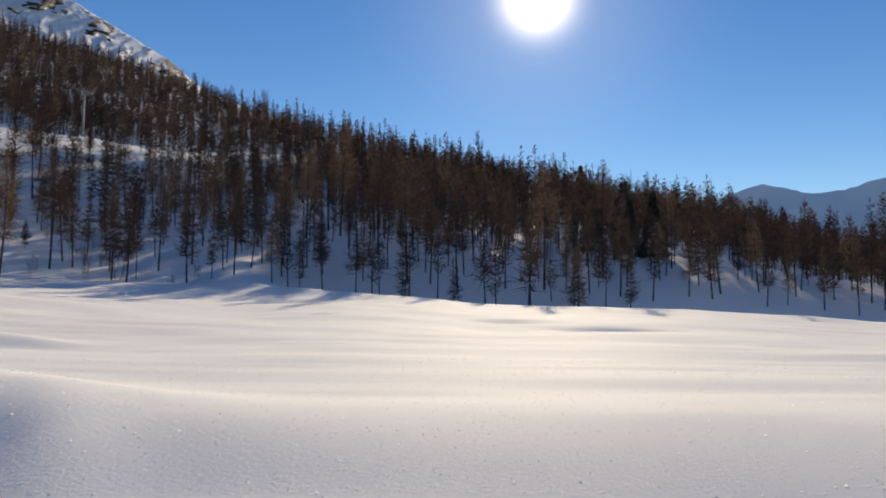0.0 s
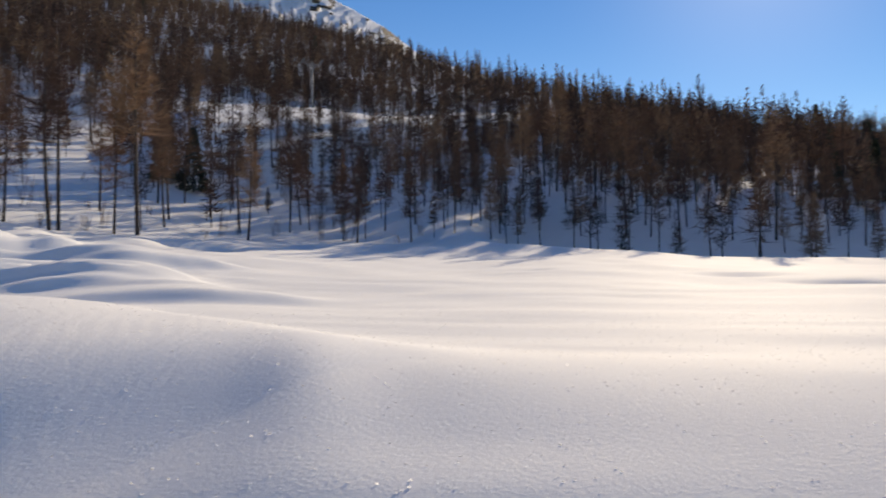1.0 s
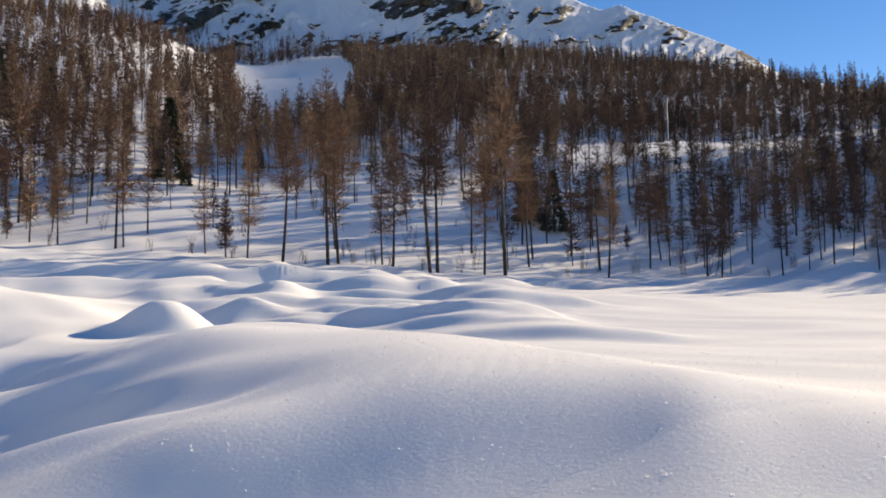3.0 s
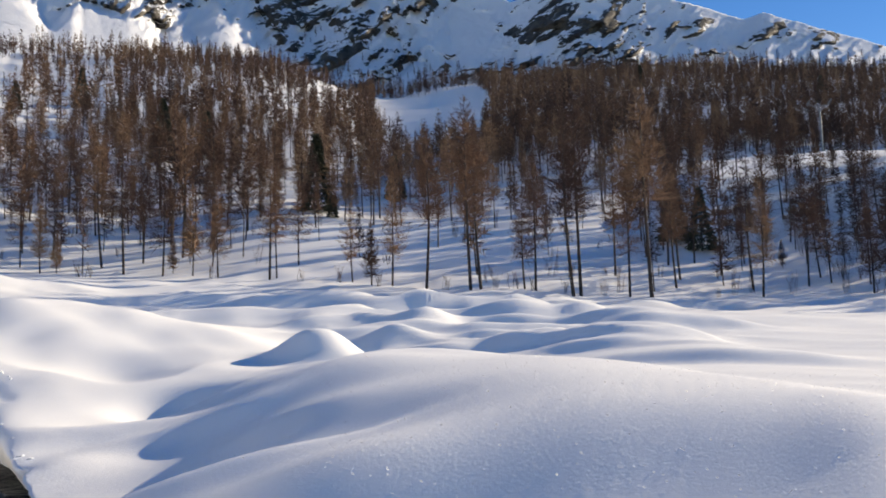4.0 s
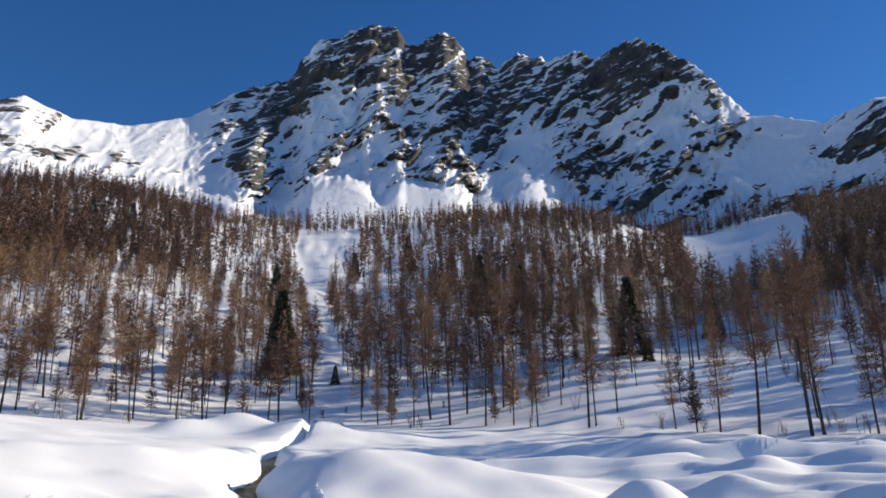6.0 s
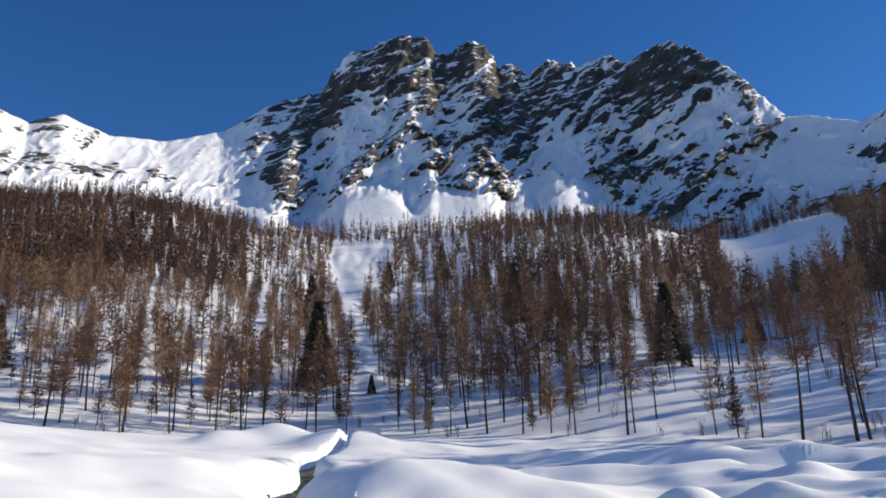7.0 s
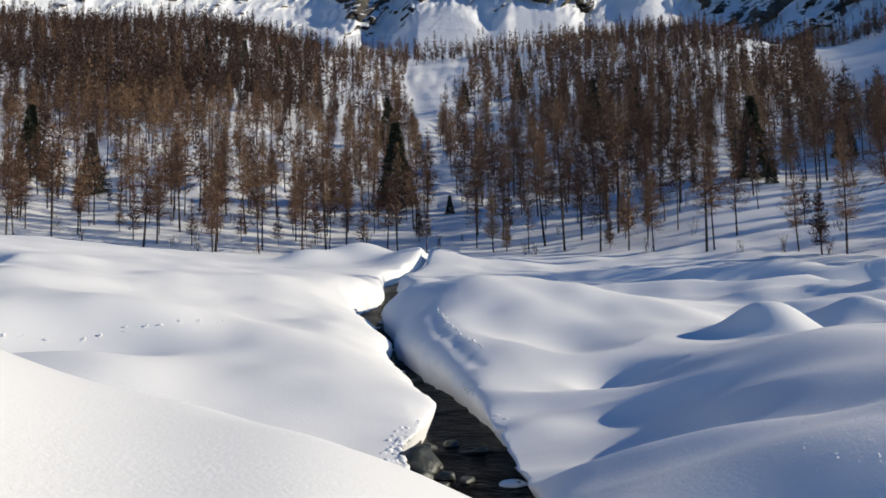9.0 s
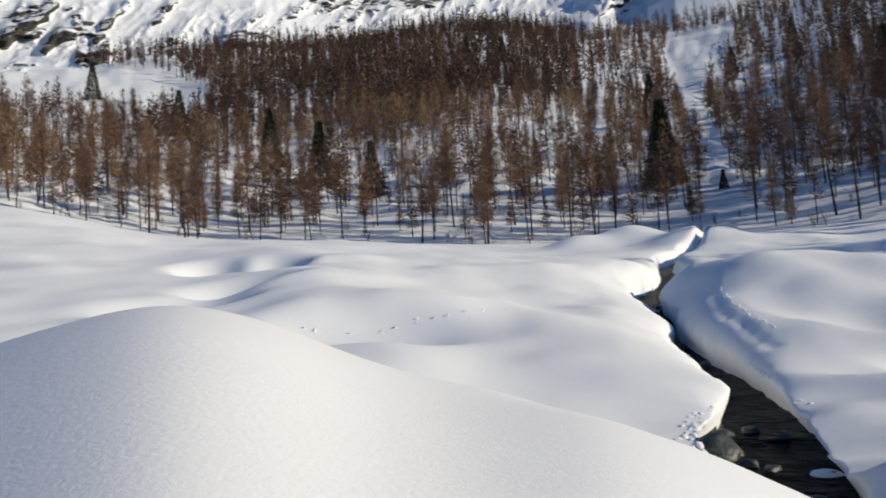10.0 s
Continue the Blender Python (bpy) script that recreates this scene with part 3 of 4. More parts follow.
def far_range():
    az = np.arange(-60, -8, 0.15)
    v = np.linspace(0, 1, 40)
    A, V = np.meshgrid(az, v, indexing="ij")
    top = np.interp(A, [-60, -45, -36, -28, -25.8, -23.9, -21.1, -18.7, -14, -8], [6, 9, 10, 8.6, 8.0, 7.9, 8.6, 7.9, 6, 5])
    Rr = 2600 + 1400 * V + 160 * np.abs(noise2(A / 2.2, V * 4, 61)) * np.sin(V * math.pi)
    el = top * V ** 0.9 + 0.12 * fbm(A / 0.8, V * 8, 4, 63) * ease(V, 0.3, 1)
    Z = EYE + Rr * np.tan(np.radians(el))
    a = np.radians(A)
    co = np.stack([-Rr * np.sin(a), Rr * np.cos(a), Z], -1).reshape(-1, 3)
    n, m = A.shape
    i, j = np.meshgrid(np.arange(n - 1), np.arange(m - 1), indexing="ij")
    f = np.stack([i * m + j, i * m + j + 1, (i + 1) * m + j + 1, (i + 1) * m + j], -1).reshape(-1, 4)
    ob = new("far_mountain", mesh_from("far_mountain", co, f[:, ::-1], [CRAG]))
    tagged(ob, "distant blue shaded snowy mountain range under clear sky", "mountain", kind="structure")


far_range()


def stream():
    side = np.linspace(-1.5, 1.5, 7)
    t = np.gradient(S_XY, axis=0)
    t /= np.linalg.norm(t, axis=1)[:, None]
    nrm = np.stack([-t[:, 1], t[:, 0]], 1)
    P = S_XY[:, None, :] + nrm[:, None, :] * side[None, :, None] * (S_W[:, None, None] + 0.1)
    Z = S_Z[:, None] + 0.03 * noise2(P[..., 0] * 2, P[..., 1] * 2, 71)
    co = np.concatenate([P, Z[..., None]], -1).reshape(-1, 3)
    n, m = len(S_XY), len(side)
    i, j = np.meshgrid(np.arange(n - 1), np.arange(m - 1), indexing="ij")
    f = np.stack([i * m + j, i * m + j + 1, (i + 1) * m + j + 1, (i + 1) * m + j], -1).reshape(-1, 4)
    tagged(new("water", mesh_from("water", co, f[:, ::-1], [WATER])), "narrow dark mountain stream running between deep snow banks", "stream", kind="structure")


stream()


# ---- trees ----
def tube(path, radii, sides):
    """Rings along a path, open at the foot, to a point at the tip: verts and triangles."""
    path = np.asarray(path, float)
    n = len(path)
    ang = np.arange(sides) * 2 * math.pi / sides
    d = path[-1] - path[0]
    d = d / np.linalg.norm(d)
    u = np.cross(d, (0.3, 0.9, 0.1))
    u /= np.linalg.norm(u)
    w = np.cross(d, u)
    ring = np.cos(ang)[:, None] * u + np.sin(ang)[:, None] * w
    co = (path[:, None, :] + ring[None] * np.asarray(radii)[:, None, None]).reshape(-1, 3)
    tri = []
    for k in range(n - 1):
        for s in range(sides):
            a, b = k * sides + s, k * sides + (s + 1) % sides
            tri += [(a, b, b + sides), (a, b + sides, a + sides)]
    return co, np.array(tri)


def join(bits):
    cos, tris, base = [], [], 0
    for co, tri in bits:
        cos.append(co)
        tris.append(tri + base)
        base += len(co)
    return np.concatenate(cos), np.concatenate(tris)


def slivers(p, d, length, width, rng):
    """Thin triangles, one a twig: from p along d."""
    d = d / np.linalg.norm(d, axis=1)[:, None]
    side = np.cross(d, rng.normal(size=d.shape))
    side /= np.linalg.norm(side, axis=1)[:, None]
    a = p + side * width[:, None] / 2
    b = p - side * width[:, None] / 2
    c = p + d * length[:, None]
    co = np.stack([a, b, c], 1).reshape(-1, 3)
    return co, np.arange(len(co)).reshape(-1, 3)


def larch_shape(seed, h, bare, spread, limbs, twigs, width, sides=6, full=True, rings=8):
    """A leafless larch: trunk, limbs and twigs, each as verts and triangles. bare: the height at which the crown begins."""
    rng = np.random.default_rng(seed)
    zs = np.linspace(-0.4, h, rings)
    bend = rng.normal(size=(2,)) * 0.012 * h
    path = np.stack([bend[0] * np.sin(zs / h * 2.2), bend[1] * np.sin(zs / h * 2.9), zs], 1)
    rad = (0.0085 * h + 0.02) * np.clip(1 - zs / h, 0.02, 1) ** 0.8
    trunk = tube(path, rad, sides)
    # the crown is a slim cone, rounded off below, fuller to one side
    s = np.sort(rng.uniform(0, 1, limbs)) ** 0.92
    z0 = h * (bare + (0.985 - bare) * s)
    ang = np.arange(limbs) * 2.4 + rng.normal(size=limbs) * 0.5
    lean, fuller = rng.uniform(0, 6.28), rng.uniform(0.1, 0.3)
    form = np.minimum(0.45 + 2.6 * s, 1.0) * (1.03 - s) ** 0.72
    reach = spread * h * np.clip(form, 0.03, 1) * (1 + fuller * np.cos(ang - lean)) * rng.uniform(0.55, 1.12, limbs)
    lift = rng.normal(size=limbs) * 0.22 + 0.05 + 0.5 * s ** 2
    base = np.stack([np.interp(z0, zs, path[:, 0]), np.interp(z0, zs, path[:, 1]), z0], 1)
    tip = base + np.stack([np.cos(ang) * reach, np.sin(ang) * reach, lift * reach], 1)
    mid = (base + tip) / 2 - np.array([0, 0, 1]) * (0.1 * reach)[:, None]
    arms = []
    if full:
        arms = [tube([b, m, e], [0.014 + 0.006 * q, 0.01, 0.003], 3) for b, m, e, q in list(zip(base, mid, tip, reach))[::3]]
        # short dead branches on the bare trunk
        for z in rng.uniform(0.12 * h, bare * h, 9):
            t, q = rng.uniform(0, 6.28), rng.uniform(0.25, 0.8)
            foot = np.array([np.interp(z, zs, path[:, 0]), np.interp(z, zs, path[:, 1]), z])
            way = np.array([math.cos(t), math.sin(t), rng.uniform(-0.5, 0.1)]) * q
            arms.append(tube([foot, foot + way * 0.5, foot + way], [0.012, 0.009, 0.002], 3))
    w = np.cumsum(reach + 0.1 * spread * h)
    k = np.searchsorted(w / w[-1], rng.uniform(0, 1, twigs)).clip(0, limbs - 1)
    f = rng.uniform(0.05, 0.9, twigs) if full else rng.uniform(0.0, 0.6, twigs)
    p = np.where(f[:, None] < 0.5, base[k] + (mid[k] - base[k]) * (2 * f)[:, None], mid[k] + (tip[k] - mid[k]) * (2 * f - 1)[:, None])
    out = tip[k] - base[k]
    out /= np.linalg.norm(out, axis=1)[:, None]
    d = out * 0.5 + rng.normal(size=(twigs, 3)) * np.array([0.4, 0.4, 0.42]) + np.array([0, 0, 0.22]) + np.array([0, 0, 0.5]) * (s[k] ** 3)[:, None]
    ln = rng.uniform(0.35, 1.0, twigs) * (0.3 + 0.055 * h) * (1.3 if full else 1.9) * (1.1 - 0.75 * s[k])
    crown = slivers(p, d, ln, width * rng.uniform(0.6, 1.3, twigs), rng)
    return trunk, (join(arms) if arms else None), crown


def larch(seed, h, bare, spread, limbs=120, twigs=1800):
    trunk, arms, crown = larch_shape(seed, h, bare, spread, limbs, twigs, 0.038)
    root = new("larch_tree")
    part("trunk", mesh_from("larch_trunk", *join([trunk, arms]), [BARK]), root)
    part("crown", mesh_from("larch_crown", *crown, [TWIG], smooth=False), root, "fine leafless red-brown twigs")
    return tagged(root, "tall leafless larch with thin dark trunk and brown twigs", "tree", "larches at the edge of the wood")


def spruce_shape(seed, h, spread, twigs, width):
    rng = np.random.default_rng(seed)
    zs = np.linspace(-0.3, h, 6)
    trunk = tube(np.stack([zs * 0, zs * 0, zs], 1), 0.016 * h * np.clip(1 - zs / h, 0.02, 1), 6)
    s = rng.uniform(0, 1, twigs) ** 1.3
    tier = 0.72 + 0.28 * np.abs(np.sin(s * 24))
    z = h * (0.06 + 0.93 * s)
    rr = spread * h * (1 - s) * tier * rng.uniform(0.25, 1.0, twigs) ** 0.6 + 0.05
    ang = rng.uniform(0, 2 * math.pi, twigs)
    out = np.stack([np.cos(ang), np.sin(ang), -0.35 + 0 * ang], 1)
    p = np.stack([np.cos(ang) * rr, np.sin(ang) * rr, z - 0.3 * rr], 1)
    d = out + rng.normal(size=out.shape) * 0.35
    crown = slivers(p, d, rng.uniform(0.4, 0.9, twigs) * (0.3 + 0.04 * h), width * rng.uniform(0.7, 1.3, twigs), rng)
    return trunk, crown


def spruce(seed, h, spread, twigs=2600):
    trunk, crown = spruce_shape(seed, h, spread, twigs, 0.2)
    root = new("spruce_tree")
    part("trunk", mesh_from("spruce_trunk", *trunk, [BARK]), root)
    part("crown", mesh_from("spruce_crown", *crown, [NEEDLE], smooth=False), root, "dense dark green needles")
    return tagged(root, "dark green conical spruce standing among bare larches", "tree", "spruces in the wood")


def clear(az, el):
    """True where the snow lies open between the woods; el: elevation of the ground there."""
    mid = np.interp(el, [5, 9, 12, 14.5, 17.5], [77.2, 77.4, 78.6, 78.8, 77.6])
    half = np.interp(el, [5, 9, 11, 13, 15, 18], [1.5, 0.7, 0.6, 0.9, 1.9, 2.4])
    gully = (np.abs(az - mid) < half) & (el < 18)
    knoll = (((az - 49.0) / 4.3) ** 2 + ((el - 15.2) / 3.2) ** 2) < 1
    rim = (((az - 55.5) / 2.6) ** 2 + ((el - 17.0) / 0.5) ** 2) < 1
    patch = (((az - 119) / 8.5) ** 2 + ((el - 15.4) / 1.9) ** 2) < 1
    ride = (np.abs(az - 51.2) < 1.7) & (el < 8)
    return gully | knoll | rim | patch | ride


# thin stands in which the snow shows between the trunks: azimuth, elevation of the ground, half widths, how thin
THIN = ((88.5, 11.0, 4.0, 2.2, 0.35), (84.0, 14.0, 2.6, 1.4, 0.3), (81.0, 8.5, 2.6, 1.6, 0.5), (73.5, 13.5, 2.6, 1.8, 0.8), (65.0, 17.0, 6.0, 1.4, 0.6), (57.5, 15.5, 3.4, 1.8, 0.5),
        (48.0, 8.0, 5.5, 1.7, 0.9), (39.0, 8.5, 4.0, 1.2, 0.8), (95.5, 9.0, 3.0, 1.5, 0.6), (101.0, 10.0, 2.2, 1.5, 0.8), (60.5, 6.6, 3.0, 1.2, 0.7), (32.0, 7.6, 4.0, 1.4, 0.5), (104.0, 14.0, 3.0, 1.0, 0.5),
        # close stands
        (69.0, 6.6, 2.6, 1.6, -0.6), (64.5, 7.0, 2.0, 1.6, -0.5), (90.0, 6.2, 2.0, 1.0, -0.5), (97.5, 6.6, 2.0, 1.2, -0.5), (105.0, 7.5, 2.5, 1.5, -0.6), (99.0, 15.0, 6.0, 2.5, -0.6), (83.0, 10.5, 1.5, 1.5, -0.5), (61.0, 11.0, 2.5, 1.5, -0.5), (46.0, 11.5, 4.0, 1.2, -0.5), (37.0, 5.0, 2.5, 1.0, -0.4))


def openness(az, el):
    out = 0.0
    for a0, e0, wa, we, q in THIN:
        out = out + q * spot(az, el, a0, e0, wa, we)
    return np.clip(out, -0.7, 1)


def scatter(n, r0, r1, az0, az1, gap, seed, thin=0.0):
    """Tree places in patchy stands; no two nearer than gap, which grows where the wood is thin."""
    rng = np.random.default_rng(seed)
    r = np.sqrt(rng.uniform(r0 ** 2, r1 ** 2, n))
    az = rng.uniform(az0, az1, n)
    top = land(az, 3) + 12
    a = np.radians(az)
    x, y = -r * np.sin(a), r * np.cos(a)
    z = height(az, r)
    el = np.degrees(np.arctan2(z - EYE, r))
    edge = np.interp(az, MEADOW[0], MEADOW[1])
    belt = ((r > top - 34) & (az > 42) & (az < 54)) | ((r > top - 55) & (az > 72) & (az < 84))
    stand = fbm(x / 15, y / 15, 2, 81)
    keep = (r < top) & (r > land(az, 1) + 18 * (1 - ease(az, 8, 16)) + 10 * (1 - ease(az, -19, -6))) & (belt | ~clear(az, el)) & ~((r > edge - 3) & (r < edge + 46) & (az > 7) & (az < 31)) & (stand > thin - 0.3)
    g = gap * (1 + 0.65 * openness(az, el) + 1.7 * ease(az, 34, 38) * (1 - ease(az, 56, 64)) * (1 - ease(r - land(az, 1), 14, 34)) + 0.25 * ease(-stand, -0.25, 0.35))
    cell, out, big = {}, [], gap * 2.5
    for i in np.flatnonzero(keep):
        c = (int(x[i] // big), int(y[i] // big))
        if any((x[i] - u) ** 2 + (y[i] - v) ** 2 < g[i] * g[i] for p in (-1, 0, 1) for q in (-1, 0, 1) for u, v in cell.get((c[0] + p, c[1] + q), ())):
            continue
        cell.setdefault(c, []).append((x[i], y[i]))
        out.append((x[i], y[i], z[i]))
    return np.array(out), rng


def stature(p):
    """Smaller trees stand on the stony slope beyond the stream."""
    az, r = math.degrees(math.atan2(-p[0], p[1])), math.hypot(p[0], p[1])
    low = np.interp(az, [2, 12, 26, 36, 50, 80, 125], [0.95, 0.8, 0.8, 0.98, 0.97, 0.8, 0.8])
    return float(low + (max(0.95, low) - low) * np.clip((r - 70) / 130, 0, 1))


def near_trees():
    shapes = [larch(100 + k, h, b, s) for k, (h, b, s) in enumerate(
        [(11.0, 0.3, 0.19), (10.0, 0.26, 0.21), (12.5, 0.38, 0.18), (8.0, 0.22, 0.19), (11.5, 0.4, 0.2), (5.0, 0.15, 0.19)])]
    pts, rng = scatter(9000, 50, 104, -30, 124, 3.3, 5)
    pts = pts[np.argsort(np.hypot(pts[:, 0], pts[:, 1]) - land(np.degrees(np.arctan2(-pts[:, 0], pts[:, 1])), 1))][:270]
    # the tall trunks that stand out along the edge: azimuth, step out from the wood, shape, size
    alone = ((67, -1, 1, 0.9), (60.2, 0, 0, 0.85), (53.4, 1, 5, 0.9), (52.0, 1, 1, 0.85), (49.7, 0, 2, 0.9), (46.7, 3, 4, 1.1), (46.0, 1, 2, 1.0), (42.3, 0, 0, 1.0),
             (39.8, 3, 2, 1.1), (39.3, 2, 4, 1.05), (36.1, 2, 0, 1.05), (34.7, 3, 4, 1.12), (27.8, 1, 1, 0.95), (20.6, 2, 3, 0.9), (21.5, 1, 3, 1.0), (74.2, 0, 3, 0.8), (93, 2, 3, 0.9),
             (87.2, 1, 0, 0.9), (97.3, 0, 1, 1.0), (113.0, 2, 1, 1.0), (112.2, 2, 3, 1.0), (115.2, 1, 2, 0.9), (105.2, 1, 0, 0.8))
    used = set()
    for az, out, k, size in alone:
        r = land(az, 1) - out
        x, y = heading(az, r)
        m = Matrix.Translation((x, y, float(height(np.array([az]), np.array([r]))[0]))) @ Euler((0, 0, az)).to_matrix().to_4x4() @ Matrix.Scale(size, 4)
        if k in used:
            copy_thing(shapes[k], m)
        else:
            shapes[k].matrix_basis = m
            used.add(k)
    for p in pts:
        k = int(rng.choice(6, p=[0.24, 0.22, 0.18, 0.14, 0.14, 0.08]))
        size = (0.6 + 0.55 * rng.beta(2, 1.6)) * stature(p)
        m = Matrix.Translation(p) @ Euler((rng.normal() * 0.02, rng.normal() * 0.02, rng.uniform(0, 6.28))).to_matrix().to_4x4() @ Matrix.Scale(size, 4)
        if k in used:
            copy_thing(shapes[k], m)
        else:
            shapes[k].matrix_basis = m
            used.add(k)
    return pts


def light_tone(p):
    """Painted light and shade: trees below the left slope are paler, those high on it darker."""
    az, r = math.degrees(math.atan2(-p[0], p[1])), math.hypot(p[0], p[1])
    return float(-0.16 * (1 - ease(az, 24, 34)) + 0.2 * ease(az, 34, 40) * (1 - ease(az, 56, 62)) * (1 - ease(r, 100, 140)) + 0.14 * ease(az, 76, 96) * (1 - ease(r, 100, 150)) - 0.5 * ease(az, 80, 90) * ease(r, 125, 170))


def joined_wood(name, pts, rng, shapes, label):
    """Many trees as one mesh; shapes: (trunk, crown) pairs."""
    cos, tris, mats, tones, base = [], [], [], [], 0
    for p in pts:
        # random tone of the tree, plus side light and shade painted in by place
        tone = np.clip(0.45 + 0.3 * rng.normal() + light_tone(p) + 0.6 * float(fbm(np.array([p[0] / 30]), np.array([p[1] / 30]), 2, 91)[0]), 0, 1)
        trunk, crown = shapes[rng.integers(len(shapes))]
        s, a = (0.5 + 0.65 * rng.beta(2.2, 1.6)) * stature(p), rng.uniform(0, 6.28)
        c, q = math.cos(a) * s, math.sin(a) * s
        c, q = c * (slim := rng.uniform(0.85, 1.2)), q * slim
        rot = np.array([[c, -q, 0], [q, c, 0], [0, 0, s]])
        for (co, tri), mi in ((trunk, 0), (crown, 1)):
            cos.append(co @ rot.T + p)
            tris.append(tri + base)
            mats.append(np.full(len(tri), mi))
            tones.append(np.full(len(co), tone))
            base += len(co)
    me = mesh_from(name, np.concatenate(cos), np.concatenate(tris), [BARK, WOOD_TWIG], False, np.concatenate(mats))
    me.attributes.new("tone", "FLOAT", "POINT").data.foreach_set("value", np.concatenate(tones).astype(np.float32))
    tagged(new(name, me), label, "woodland", kind="stuff")


def far_larch(seed, h, bare, spread):
    trunk, _, crown = larch_shape(seed, h, bare, spread, 80, 116, 0.28, 3, False, 3)
    return trunk, crown


def woods():
    near = near_trees()
    rng = np.random.default_rng(3)
    mid, _ = scatter(60000, 60, 190, 30, 128, 2.7, 6, -0.3)
    dense, _ = scatter(50000, 70, 200, -34, 30, 2.15, 7, -0.6)
    front, _ = scatter(16000, 62, 98, 80, 126, 3.1, 11, -0.6)
    mid = np.concatenate([mid, dense, front])
    if len(near):
        d = ((mid[:, None, 0] - near[None, :, 0]) ** 2 + (mid[:, None, 1] - near[None, :, 1]) ** 2).min(1)
        mid = mid[d > 4]
    ms = [larch_shape(200 + k, h, b, s, 120, 320, 0.1, 3, False, 4)[::2] for k, (h, b, s) in enumerate(
        [(10, 0.3, 0.22), (9, 0.24, 0.24), (11, 0.34, 0.21), (6.5, 0.2, 0.24), (10, 0.38, 0.23), (8, 0.22, 0.22)])]
    joined_wood("larch_wood", mid, rng, ms, "leafless brown larch wood on a snowy slope")
    far, _ = scatter(110000, 185, 500, -34, 130, 4.3, 8, -0.4)
    fs = [far_larch(300 + k, h, b, s) for k, (h, b, s) in enumerate([(12.0, 0.22, 0.23), (10.5, 0.18, 0.25), (13.5, 0.28, 0.21), (7.5, 0.15, 0.26), (11.0, 0.32, 0.22), (9.5, 0.2, 0.24)])]
    thick, _ = scatter(20000, 165, 420, 86, 113, 4.0, 9, -0.5)
    brow, _ = scatter(14000, 170, 440, 40, 70, 4.4, 13, -0.5)
    bank, _ = scatter(12000, 185, 490, -5, 40, 5.2, 14, -0.5)
    far = np.concatenate([far, thick, brow, bank])
    # stunted trees scattered over the snow at the mountain's foot
    i, j = rng.integers(264, 400, 1000), rng.integers(20, 84, 1000)
    few = (FOOT_ROCK[i, j] < 0.6) & (rng.uniform(0, 1, 1000) < np.interp(j, [20, 84], [0.7, 0.1]))
    stunted = FOOT[i[few], j[few]] - np.array([0, 0, 0.4])
    i, j = rng.integers(640, 860, 260), rng.integers(6, 26, 260)
    few = FOOT_ROCK[i, j] < 0.5
    far = np.concatenate([far, stunted, FOOT[i[few], j[few]] - np.array([0, 0, 0.4])])
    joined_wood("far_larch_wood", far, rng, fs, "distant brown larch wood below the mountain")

def spruces():
    shapes = [spruce(400, 9.0, 0.25), spruce(401, 7.0, 0.26), spruce(402, 4.0, 0.27, 1400)]
    # azimuth, elevation of the foot, shape, size
    spots = [(81.3, 12.2, 0, 1.0), (67.1, 12.2, 0, 1.1), (64.3, 12.4, 1, 1.2), (113.2, 13.0, 0, 1.0), (107.3, 11.0, 0, 0.95), (98.7, 13.6, 0, 1.0), (72.1, 15.4, 1, 1.2), (77.1, 7.6, 2, 0.5),
             (93.5, 17.6, 0, 0.9), (91.0, 17.4, 1, 1.0), (88.7, 17.2, 1, 0.9), (104.0, 9.6, 1, 1.0), (118.5, 15.2, 0, 1.1), (57.0, 9.0, 1, 1.1), (56.0, 8.6, 2, 1.3), (33.0, 6.0, 1, 0.8), (31.3, 5.4, 1, 0.7)]
    rng = np.random.default_rng(44)
    spots += [(rng.uniform(-28, 124), rng.uniform(8, 17), int(rng.integers(0, 2)), rng.uniform(0.7, 1.2)) for _ in range(9)]
    spots += [(rng.uniform(-28, -8), rng.uniform(3, 5.5), int(rng.integers(0, 2)), rng.uniform(0.7, 1.0)) for _ in range(7)]
    spots = [q for i, q in enumerate(spots) if i < 17 or not clear(np.array(q[0]), np.array(q[1]))]
    used = set()
    for az, el, k, size in spots:
        r = np.linspace(float(land(az, 1)), float(land(az, 3)), 300)
        z = height(np.full(300, az), r)
        up = np.degrees(np.arctan2(z - EYE, r))
        i = int(np.argmax(up > el)) if (up > el).any() else 299
        x, y = heading(az, r[i])
        m = Matrix.Translation((x, y, z[i])) @ Euler((0, 0, az)).to_matrix().to_4x4() @ Matrix.Scale(size, 4)
        if k in used:
            copy_thing(shapes[k], m)
        else:
            shapes[k].matrix_basis = m
            used.add(k)


woods()
spruces()


# ---- stones, shrubs, pylons, tracks ----
def ground_at(az, r):
    return float(height(np.array([float(az)]), np.array([float(r)]))[0])


def sight(az, el, r0=7.0, r1=90.0):
    """The first place on the ground, going out along an azimuth, at that elevation from the eye."""
    r = np.linspace(r0, r1, 1200)
    z = height(np.full(1200, float(az)), r)
    up = np.degrees(np.arctan2(z - EYE, r))
    i = int(np.argmax(up >= el)) if (up >= el).any() else 1199
    x, y = heading(az, r[i])
    return Vector((x, y, float(z[i])))


